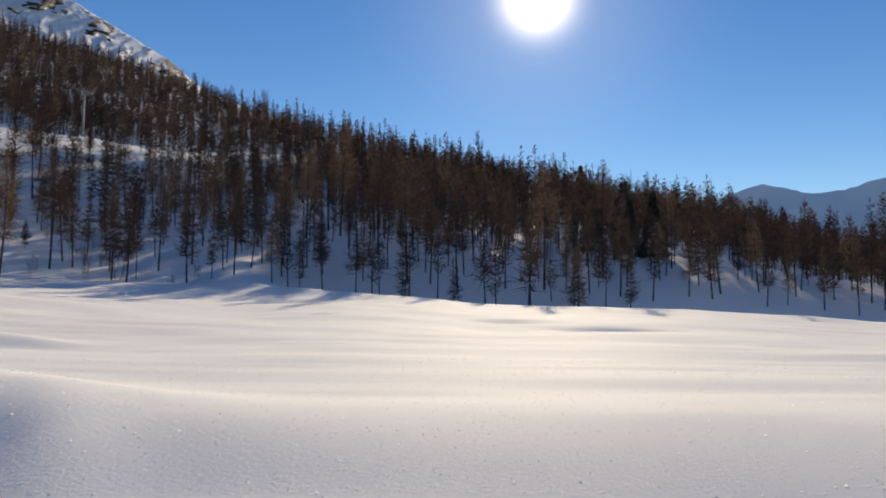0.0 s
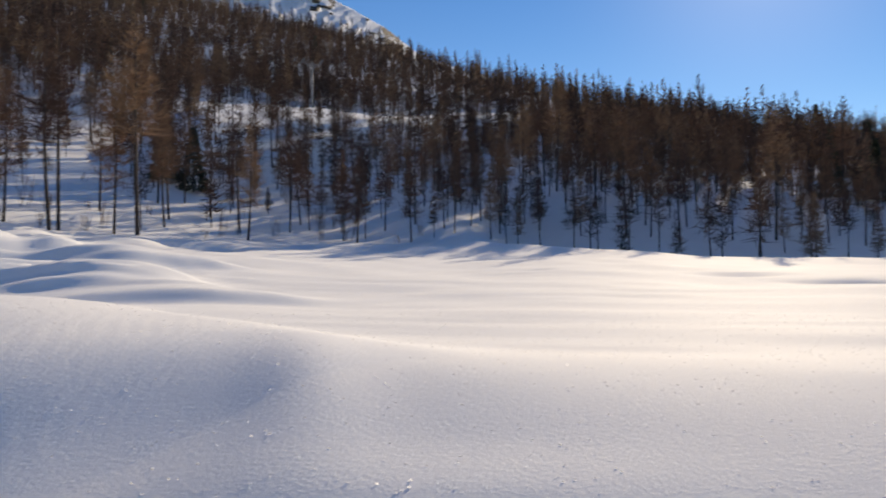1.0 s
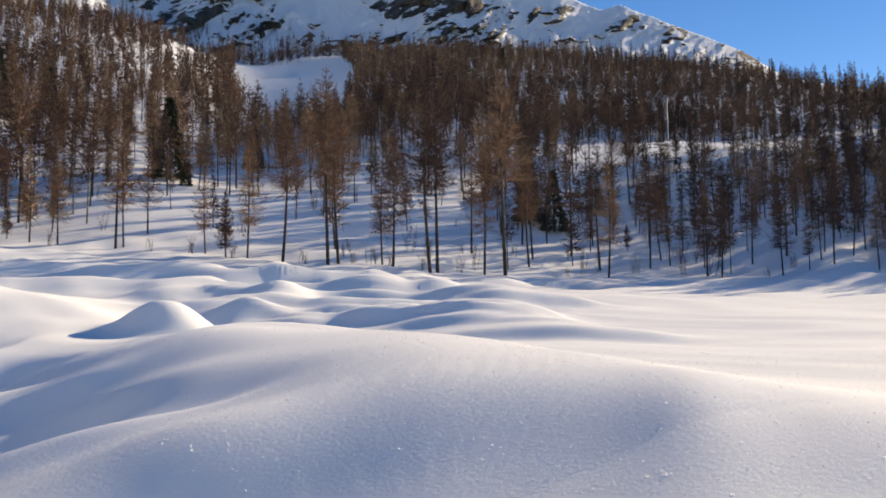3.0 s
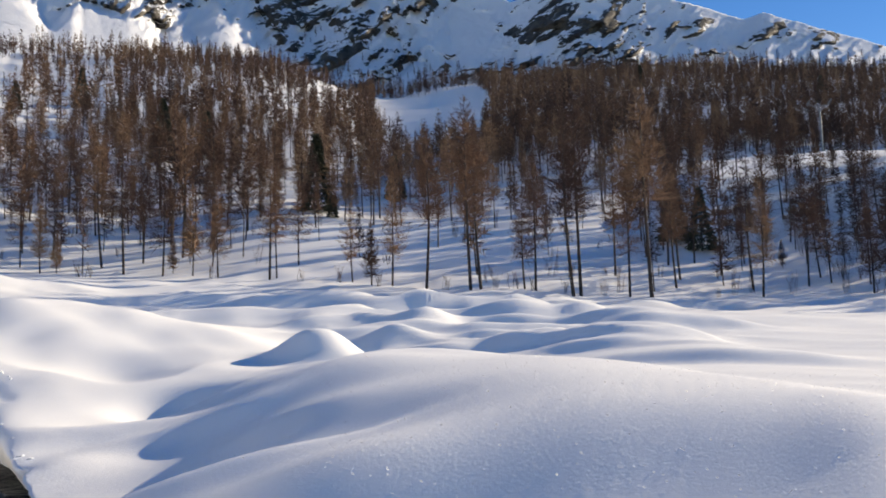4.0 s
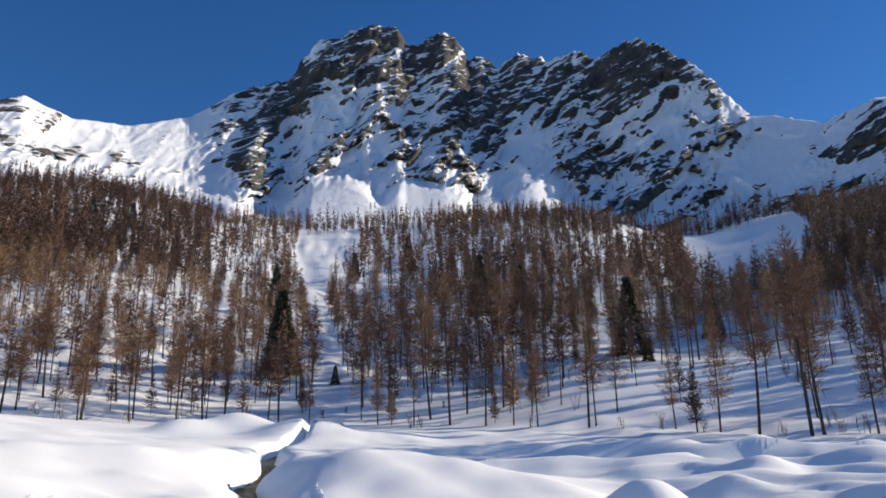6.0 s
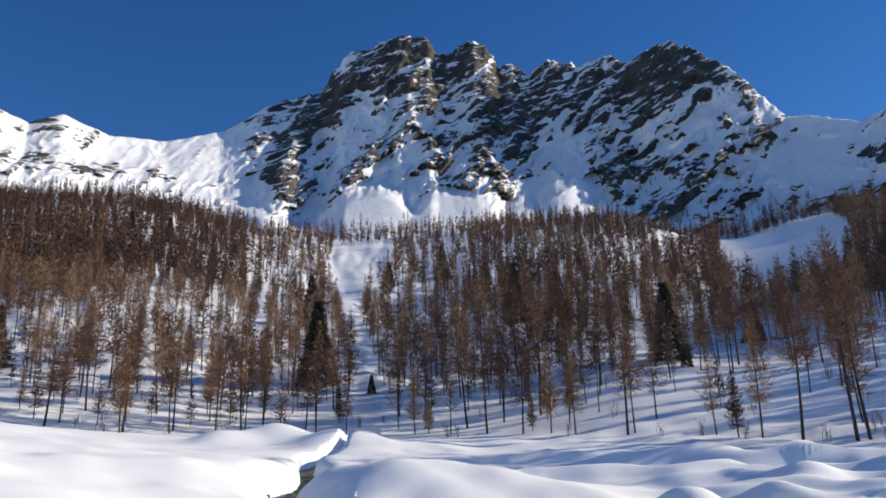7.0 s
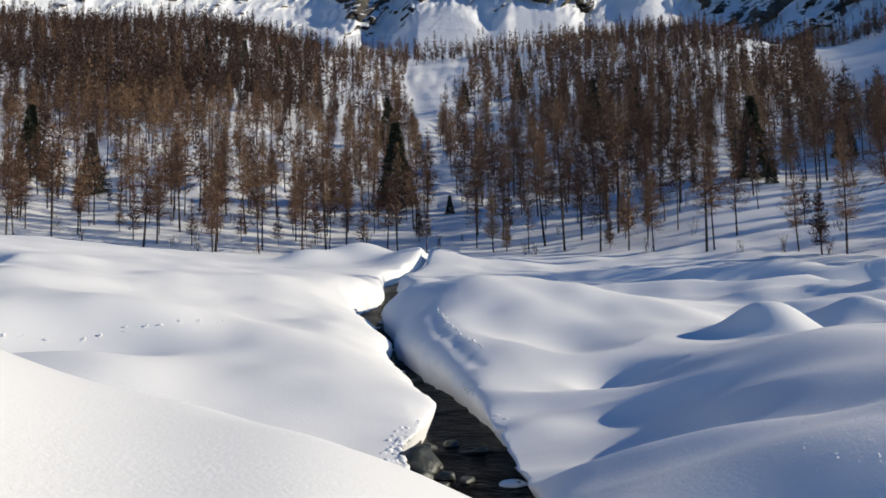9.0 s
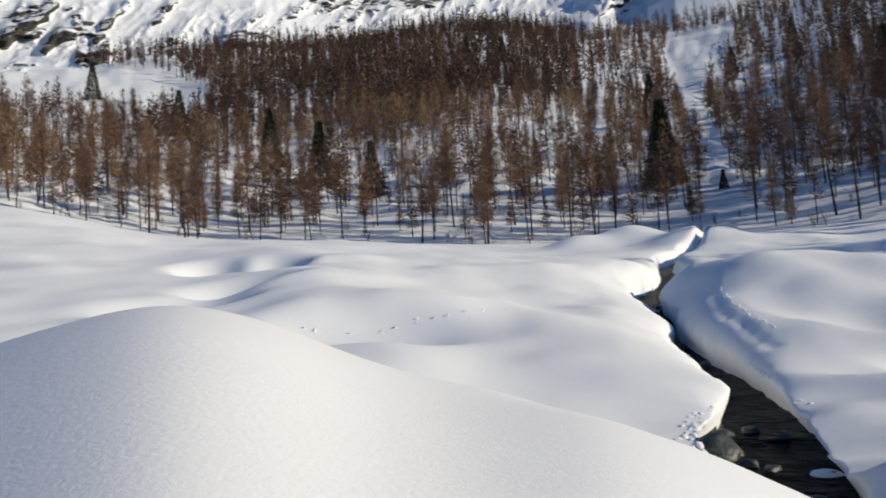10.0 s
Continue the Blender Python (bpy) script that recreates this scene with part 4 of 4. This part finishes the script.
def lump_mesh(name, seed, size, mat, squash=0.6, detail=3, jag=0.35, lift=0.0):
    """A stone or clod: a sphere pushed about by noise and cut by planes."""
    rng = random.Random(seed)
    bm = bmesh.new()
    bmesh.ops.create_icosphere(bm, subdivisions=detail, radius=1.0)
    planes = [(Vector((rng.uniform(-1, 1), rng.uniform(-1, 1), rng.uniform(-0.4, 1))).normalized(), rng.uniform(0.55, 0.85)) for _ in range(7)]
    off = Vector((seed * 3.1, seed * 1.7, 0))
    for v in bm.verts:
        d = v.co.normalized()
        k = 1 + jag * noise.noise(d * 1.6 + off) + 0.35 * jag * noise.noise(d * 4 + off)
        p = d * k
        for n, h in planes:
            over = p.dot(n) - h
            if over > 0 and jag > 0.2:
                p -= n * over * 0.85
        v.co = Vector((p.x * size, p.y * size, p.z * size * squash + lift))
    me = bpy.data.meshes.new(name)
    bm.to_mesh(me)
    bm.free()
    for f in me.polygons:
        f.use_smooth = True
    me.materials.append(mat)
    return me


def stone(seed, size, place, turn, cap):
    root = new("stream_stone")
    part("stone", lump_mesh("stone", seed, size, STONE, 0.7), root)
    if cap:
        part("snow_cap", lump_mesh("snow_cap", seed + 50, size * 0.92, SNOW, 0.3, 3, 0.12, size * 0.38), root, "rounded cap of white snow")
    root.matrix_basis = Matrix.Translation(place) @ Matrix.Rotation(turn, 4, "Z")
    label = "wet dark grey stone with a cap of snow in the stream" if cap else "wet dark grey stone lying bare in the stream"
    return tagged(root, label, "stone", "stones in the stream")


def stones():
    rng = random.Random(17)
    x, y = heading(79.7, 11.6)
    i = int(np.argmin(np.hypot(SX - x, SY - y)))
    tagged(stone(3, 0.36, (x, y, S_Z[i] + 0.1), 0.5, False), "large wet grey boulder under the overhanging snow bank")
    # smaller wet rocks round it
    for k, (az, r, size) in enumerate(((79.4, 11.0, 0.2), (78.7, 11.9, 0.17), (77.6, 11.1, 0.15), (78.4, 10.4, 0.18), (76.4, 10.9, 0.13), (78.9, 13.2, 0.17))):
        x, y = heading(az, r)
        i = int(np.argmin(np.hypot(SX - x, SY - y)))
        stone(50 + k, size, (x, y, S_Z[i] + 0.0), k * 1.3, False)
    for k in range(26):
        i = int(np.interp(rng.uniform(9.0, 33.0), S_R, np.arange(len(S_R))))
        w = S_W[i] * rng.uniform(-0.85, 0.85)
        tx, ty = SX[min(i + 1, 399)] - SX[i - 1], SY[min(i + 1, 399)] - SY[i - 1]
        n = math.hypot(tx, ty)
        stone(10 + k, rng.uniform(0.09, 0.24), (SX[i] - ty / n * w, SY[i] + tx / n * w, S_Z[i] + rng.uniform(-0.09, -0.02)), rng.uniform(0, 6), rng.random() < 0.35)


stones()


def earth_material():
    m, nt, b = material("bare_earth", 0.9)
    n1 = node(nt, "TexNoise", Scale=9.0, Detail=7.0, Roughness=0.7)
    nt.links.new(position(nt), n1.inputs["Vector"])
    nt.links.new(ramp(nt, n1.outputs[0], [(0.35, (0.012, 0.009, 0.007)), (0.6, (0.05, 0.036, 0.025)), (0.8, (0.14, 0.11, 0.08))]), b.inputs["Base Color"])
    bump(nt, b, n1.outputs[0], 0.8, 0.08)
    return m


def earth_banks():
    """Dark stony earth under the overhanging snow, from the water up."""
    mat = earth_material()
    i0, i1 = int(np.argmax(S_R > 7.2)), int(np.argmax(S_R > 32.5))
    k = np.arange(i0, i1)
    tx, ty = np.gradient(SX)[k], np.gradient(SY)[k]
    n = np.hypot(tx, ty)
    rows = 7
    for side in (-1, 1):
        nx, ny = ty / n * side, -tx / n * side
        x0, y0 = SX[k] + nx * S_W[k], SY[k] + ny * S_W[k]
        wall = S_W[k] + 0.26 * noise2(x0 * 0.5, y0 * 0.5, 5)
        co = np.zeros((len(k), rows, 3))
        x1, y1 = SX[k] + nx * (wall + 0.3), SY[k] + ny * (wall + 0.3)
        rise = np.clip(height(np.degrees(np.arctan2(-x1, y1)), np.hypot(x1, y1)) - 0.1 - S_Z[k], 0.2, 0.5)
        for j in range(rows):
            t = j / (rows - 1)
            off = wall * 0.88 + 0.04 * t + 0.05 * fbm(k / 3.0, np.full(len(k), j * 0.8 + side * 9), 3, 37)
            co[:, j] = np.stack([SX[k] + nx * off, SY[k] + ny * off, S_Z[k] - 0.12 + rise * t], 1)
        i, j = np.meshgrid(np.arange(len(k) - 1), np.arange(rows - 1), indexing="ij")
        f = np.stack([i * rows + j, i * rows + j + 1, (i + 1) * rows + j + 1, (i + 1) * rows + j], -1).reshape(-1, 4)
        ob = new("stream_bank", mesh_from("stream_bank", co.reshape(-1, 3), f if side > 0 else f[:, ::-1], [mat]))
        tagged(ob, "dark bare earth and stones under the overhanging snow", "stream bank", kind="structure")


earth_banks()


def shrub(seed, h, stems, twigs):
    rng = np.random.default_rng(seed)
    bits, tops = [], []
    for _ in range(stems):
        lean = rng.normal(size=2) * 0.22
        hh = h * rng.uniform(0.6, 1.0)
        tip = np.array([lean[0] * hh, lean[1] * hh, hh])
        foot = np.append(rng.normal(size=2) * 0.12 * h, -0.15)
        mid = (foot + tip) / 2 + np.append(rng.normal(size=2) * 0.05 * h, 0)
        bits.append(tube([foot, mid, tip], [0.018, 0.012, 0.003], 3))
        tops.append((mid, tip))
    k = rng.integers(0, stems, twigs)
    f = rng.uniform(-0.4, 1, twigs)[:, None]
    mid, tip = np.array([t[0] for t in tops])[k], np.array([t[1] for t in tops])[k]
    p = mid + (tip - mid) * f
    d = rng.normal(size=(twigs, 3)) * 0.6 + np.array([0, 0, 0.7])
    root = new("bare_shrub")
    part("stem", mesh_from("shrub_stem", *join(bits), [BARK]), root)
    part("crown", mesh_from("shrub_crown", *slivers(p, d, rng.uniform(0.15, 0.5, twigs) * h * 0.6, 0.014 * rng.uniform(0.6, 1.3, twigs), rng), [TWIG], smooth=False), root, "thin bare twigs")
    return tagged(root, "small leafless shrub poking out of the snow", "shrub", "shrubs at the edge of the wood")


def shrubs():
    kinds = [shrub(500, 1.8, 7, 220), shrub(501, 1.2, 6, 160), shrub(502, 2.6, 5, 260)]
    rng = random.Random(8)
    spots = [(72.1, 2, 0), (71.4, 1.5, 1), (58.1, 1, 1), (52.9, 1, 0), (48.3, 2, 1), (87.0, 1, 2), (115.0, 0.5, 2), (113.4, 2.5, 0), (30.5, 2, 0), (29.5, 1, 2), (23.0, 1, 0), (21.0, 1, 2), (17.8, 1, 1),
             (45.0, 1, 0), (43.6, 2, 1), (37.8, 1.5, 0), (64.0, 1, 1), (101.0, 1, 0), (94.0, 1.5, 1), (83.0, 4, 0), (109.0, 1, 2), (120.0, 1, 1)]
    spots += [(rng.uniform(16, 123), rng.uniform(-30, 1), rng.randrange(3)) for _ in range(110)]
    used = set()
    for az, out, k in spots:
        r = float(land(az, 1)) - out
        x, y = heading(az, r)
        m = Matrix.Translation((x, y, ground_at(az, r))) @ Matrix.Rotation(rng.uniform(0, 6), 4, "Z") @ Matrix.Scale(rng.uniform(0.6, 1.1), 4)
        if k in used:
            copy_thing(kinds[k], m)
        else:
            kinds[k].matrix_basis = m
            used.add(k)


shrubs()


def steel_material():
    m, nt, b = material("galvanised_steel", 0.45)
    n1 = node(nt, "TexNoise", Scale=2.0, Detail=4.0)
    nt.links.new(position(nt), n1.inputs["Vector"])
    nt.links.new(ramp(nt, n1.outputs[0], [(0.3, (0.2, 0.205, 0.21)), (0.7, (0.3, 0.3, 0.3))]), b.inputs["Base Color"])
    b.inputs["Metallic"].default_value = 0.6
    return m


STEEL = steel_material()


def lift_pylon():
    """A ski-lift tower: tapered tube, two arms that spread like a Y, a train of wheels on each."""
    root = new("lift_pylon")
    part("pole", mesh_from("pole", *tube([(0, 0, -1), (0, 0, 5), (0, 0, 11.0)], [0.28, 0.24, 0.2], 12), [STEEL]), root)
    for s in (-1, 1):
        arm = part("arm", mesh_from("arm", *tube([(s * 0.1, 0, 9.6), (s * 1.0, 0, 10.9), (s * 2.2, 0, 11.6)], [0.12, 0.1, 0.08], 8), [STEEL]), root)
        part("wheel_beam", mesh_from("wheel_beam", *tube([(s * 2.2, -1.6, 11.6), (s * 2.2, 0, 11.75), (s * 2.2, 1.6, 11.6)], [0.12, 0.16, 0.12], 6), [STEEL]), arm)
        for k in range(4):
            y = -1.35 + 0.9 * k
            part("wheel", mesh_from("wheel", *tube([(s * 2.1, y, 11.9), (s * 2.2, y, 11.9), (s * 2.3, y, 11.9)], [0.24, 0.26, 0.24], 12), [STEEL]), arm)
    part("crossbar", mesh_from("crossbar", *tube([(-1.3, 0, 11.05), (0, 0, 11.1), (1.3, 0, 11.05)], [0.09, 0.09, 0.09], 6), [STEEL]), root)
    return tagged(root, "grey steel ski-lift pylon rising above the larches", "pylon")


def pylons():
    one = lift_pylon()
    p = Vector((*heading(23.6, 158), ground_at(23.6, 158)))
    one.matrix_basis = Matrix.Translation(p) @ Matrix.Rotation(radians(35.6), 4, "Z") @ Matrix.Scale(0.8, 4)


pylons()


def tracks():
    """Two lines of animal prints: clods of kicked-up snow beside each hollow."""
    rng = random.Random(4)
    clod = [np.array([v.co[:] for v in me.vertices]) for me in (lump_mesh("clod", 70, 1.0, SNOW, 0.5, 1, 0.3), lump_mesh("clod", 71, 1.0, SNOW, 0.6, 1, 0.3))]
    bm = bmesh.new()
    bmesh.ops.create_icosphere(bm, subdivisions=1, radius=1.0)
    bm.verts.ensure_lookup_table()
    tri = np.array([[v.index for v in f.verts] for f in bm.faces])
    bm.free()
    for name, line, step, size in (("animal_track", ((78.6, 1.5), (77.5, 0.4), (76.4, -0.8), (74.5, -2.2)), 0.3, 0.045), ("animal_track", ((105.5, 0.2), (103.7, -0.2), (100.5, -0.4), (98.2, 0.1), (95.8, 0.5), (92.2, 0.6), (89.3, 0.3)), 0.34, 0.026)):
        pts = [sight(a, e, 10.5) for a, e in line]
        cos, tris, base = [], [], 0
        for p, q in zip(pts, pts[1:]):
            n = max(2, int((q - p).length / step))
            for i in range(n):
                w = p.lerp(q, (i + rng.uniform(-0.2, 0.2)) / n)
                for _ in range(2):
                    x, y = w.x + rng.gauss(0, size), w.y + rng.gauss(0, size)
                    az, r = math.degrees(math.atan2(-x, y)), math.hypot(x, y)
                    c = clod[rng.randrange(2)] * (size * rng.uniform(0.6, 1.2)) + np.array([x, y, ground_at(az, r) + 0.035])
                    cos.append(c)
                    tris.append(tri + base)
                    base += len(c)
        ob = new(name, mesh_from(name, np.concatenate(cos), np.concatenate(tris), [SNOW]))
        tagged(ob, "line of animal prints with kicked-up snow across the bank", "tracks", kind="stuff")


tracks()


def crumbs():
    """Broken lumps of snow along the edge of the bank over the boulder, and a few on the far lip."""
    rng = random.Random(9)
    cos, tris, base = [], [], 0
    shapes = []
    for seed in (81, 82, 83):
        me = lump_mesh("crumb", seed, 1.0, SNOW, 0.75, 2, 0.3)
        shapes.append((np.array([v.co[:] for v in me.vertices]), np.array([p.vertices[:] for p in me.polygons])))
    tx, ty = np.gradient(SX), np.gradient(SY)
    for _ in range(210):
        left = rng.random() < 0.75
        r = rng.uniform(9.6, 13.4) if left else rng.uniform(13.5, 20.0)
        i = int(np.argmin(np.abs(S_R - r)))
        n = math.hypot(tx[i], ty[i])
        side = -1 if left else 1
        nx, ny = ty[i] / n * side, -tx[i] / n * side
        deep = rng.uniform(0, 1) ** 1.6
        wall = S_W[i] + 0.26 * float(noise2(np.array([SX[i] * 0.5]), np.array([SY[i] * 0.5]), 5)[0])
        seat, at = wall + 0.2 + 0.2 * deep, wall - 0.16 + 0.25 * deep
        gx, gy = SX[i] + nx * seat, SY[i] + ny * seat
        z = ground_at(math.degrees(math.atan2(-gx, gy)), math.hypot(gx, gy))
        co, tri = shapes[rng.randrange(3)]
        a = rng.uniform(0, 6.28)
        rot = np.array([[math.cos(a), -math.sin(a), 0], [math.sin(a), math.cos(a), 0], [0, 0, 1]])
        cos.append(co @ rot.T * rng.uniform(0.02, 0.07) + np.array([SX[i] + nx * at, SY[i] + ny * at, z - 0.02]))
        tris.append(tri + base)
        base += len(co)
    tagged(new("snow_crumbs", mesh_from("snow_crumbs", np.concatenate(cos), np.concatenate(tris), [SNOW])), "crumbly broken lumps of snow along the bank edge", "snow", kind="stuff")


crumbs()


def crystals():
    """Loose flat snow crystals on the near snow; those that happen to face right catch the sun."""
    m, nt, b = material("snow_crystal", 0.22)
    b.inputs["Base Color"].default_value = (0.95, 0.95, 0.95, 1)
    b.inputs["Specular IOR Level"].default_value = 0.5
    # thin plates of ice let half of the light through
    thin = node(nt, "BsdfTranslucent", Color=(0.95, 0.95, 0.95, 1))
    mix = node(nt, "MixShader", Fac=0.5)
    nt.links.new(b.outputs[0], mix.inputs[1])
    nt.links.new(thin.outputs[0], mix.inputs[2])
    nt.links.new(mix.outputs[0], nt.nodes["Material Output"].inputs["Surface"])
    rng = np.random.default_rng(77)
    n = 7000
    az, r = rng.uniform(-30, 66, n), rng.uniform(4.5, 15, n)
    a = np.radians(az)
    z = height(az, r)
    c = np.stack([-r * np.sin(a), r * np.cos(a), z + 0.003], 1)
    up = rng.normal(size=(n, 3)) * 0.36 + np.array([0, 0, 1.0])
    up /= np.linalg.norm(up, axis=1)[:, None]
    s = np.array([*heading(SUN_AZ, math.cos(radians(SUN_EL))), math.sin(radians(SUN_EL))])
    lit = up @ s > 0.36
    c, up, n = c[lit], up[lit], int(lit.sum())
    u = np.cross(up, rng.normal(size=(n, 3)))
    u /= np.linalg.norm(u, axis=1)[:, None]
    v = np.cross(up, u)
    size = rng.uniform(0.005, 0.0095, n)[:, None]
    ang = np.arange(6) * math.pi / 3
    hexa = np.stack([c + size * (math.cos(t) * u + math.sin(t) * v) for t in ang], 1).reshape(-1, 3)
    base = np.arange(n)[:, None] * 6
    f = np.concatenate([base + np.array([[0, 1, 2, 3]]), base + np.array([[0, 3, 4, 5]])])
    tagged(new("snow_crystals", mesh_from("snow_crystals", hexa, f, [m], smooth=False)), "tiny glittering ice crystals scattered on the snow", "snow", kind="stuff")


crystals()
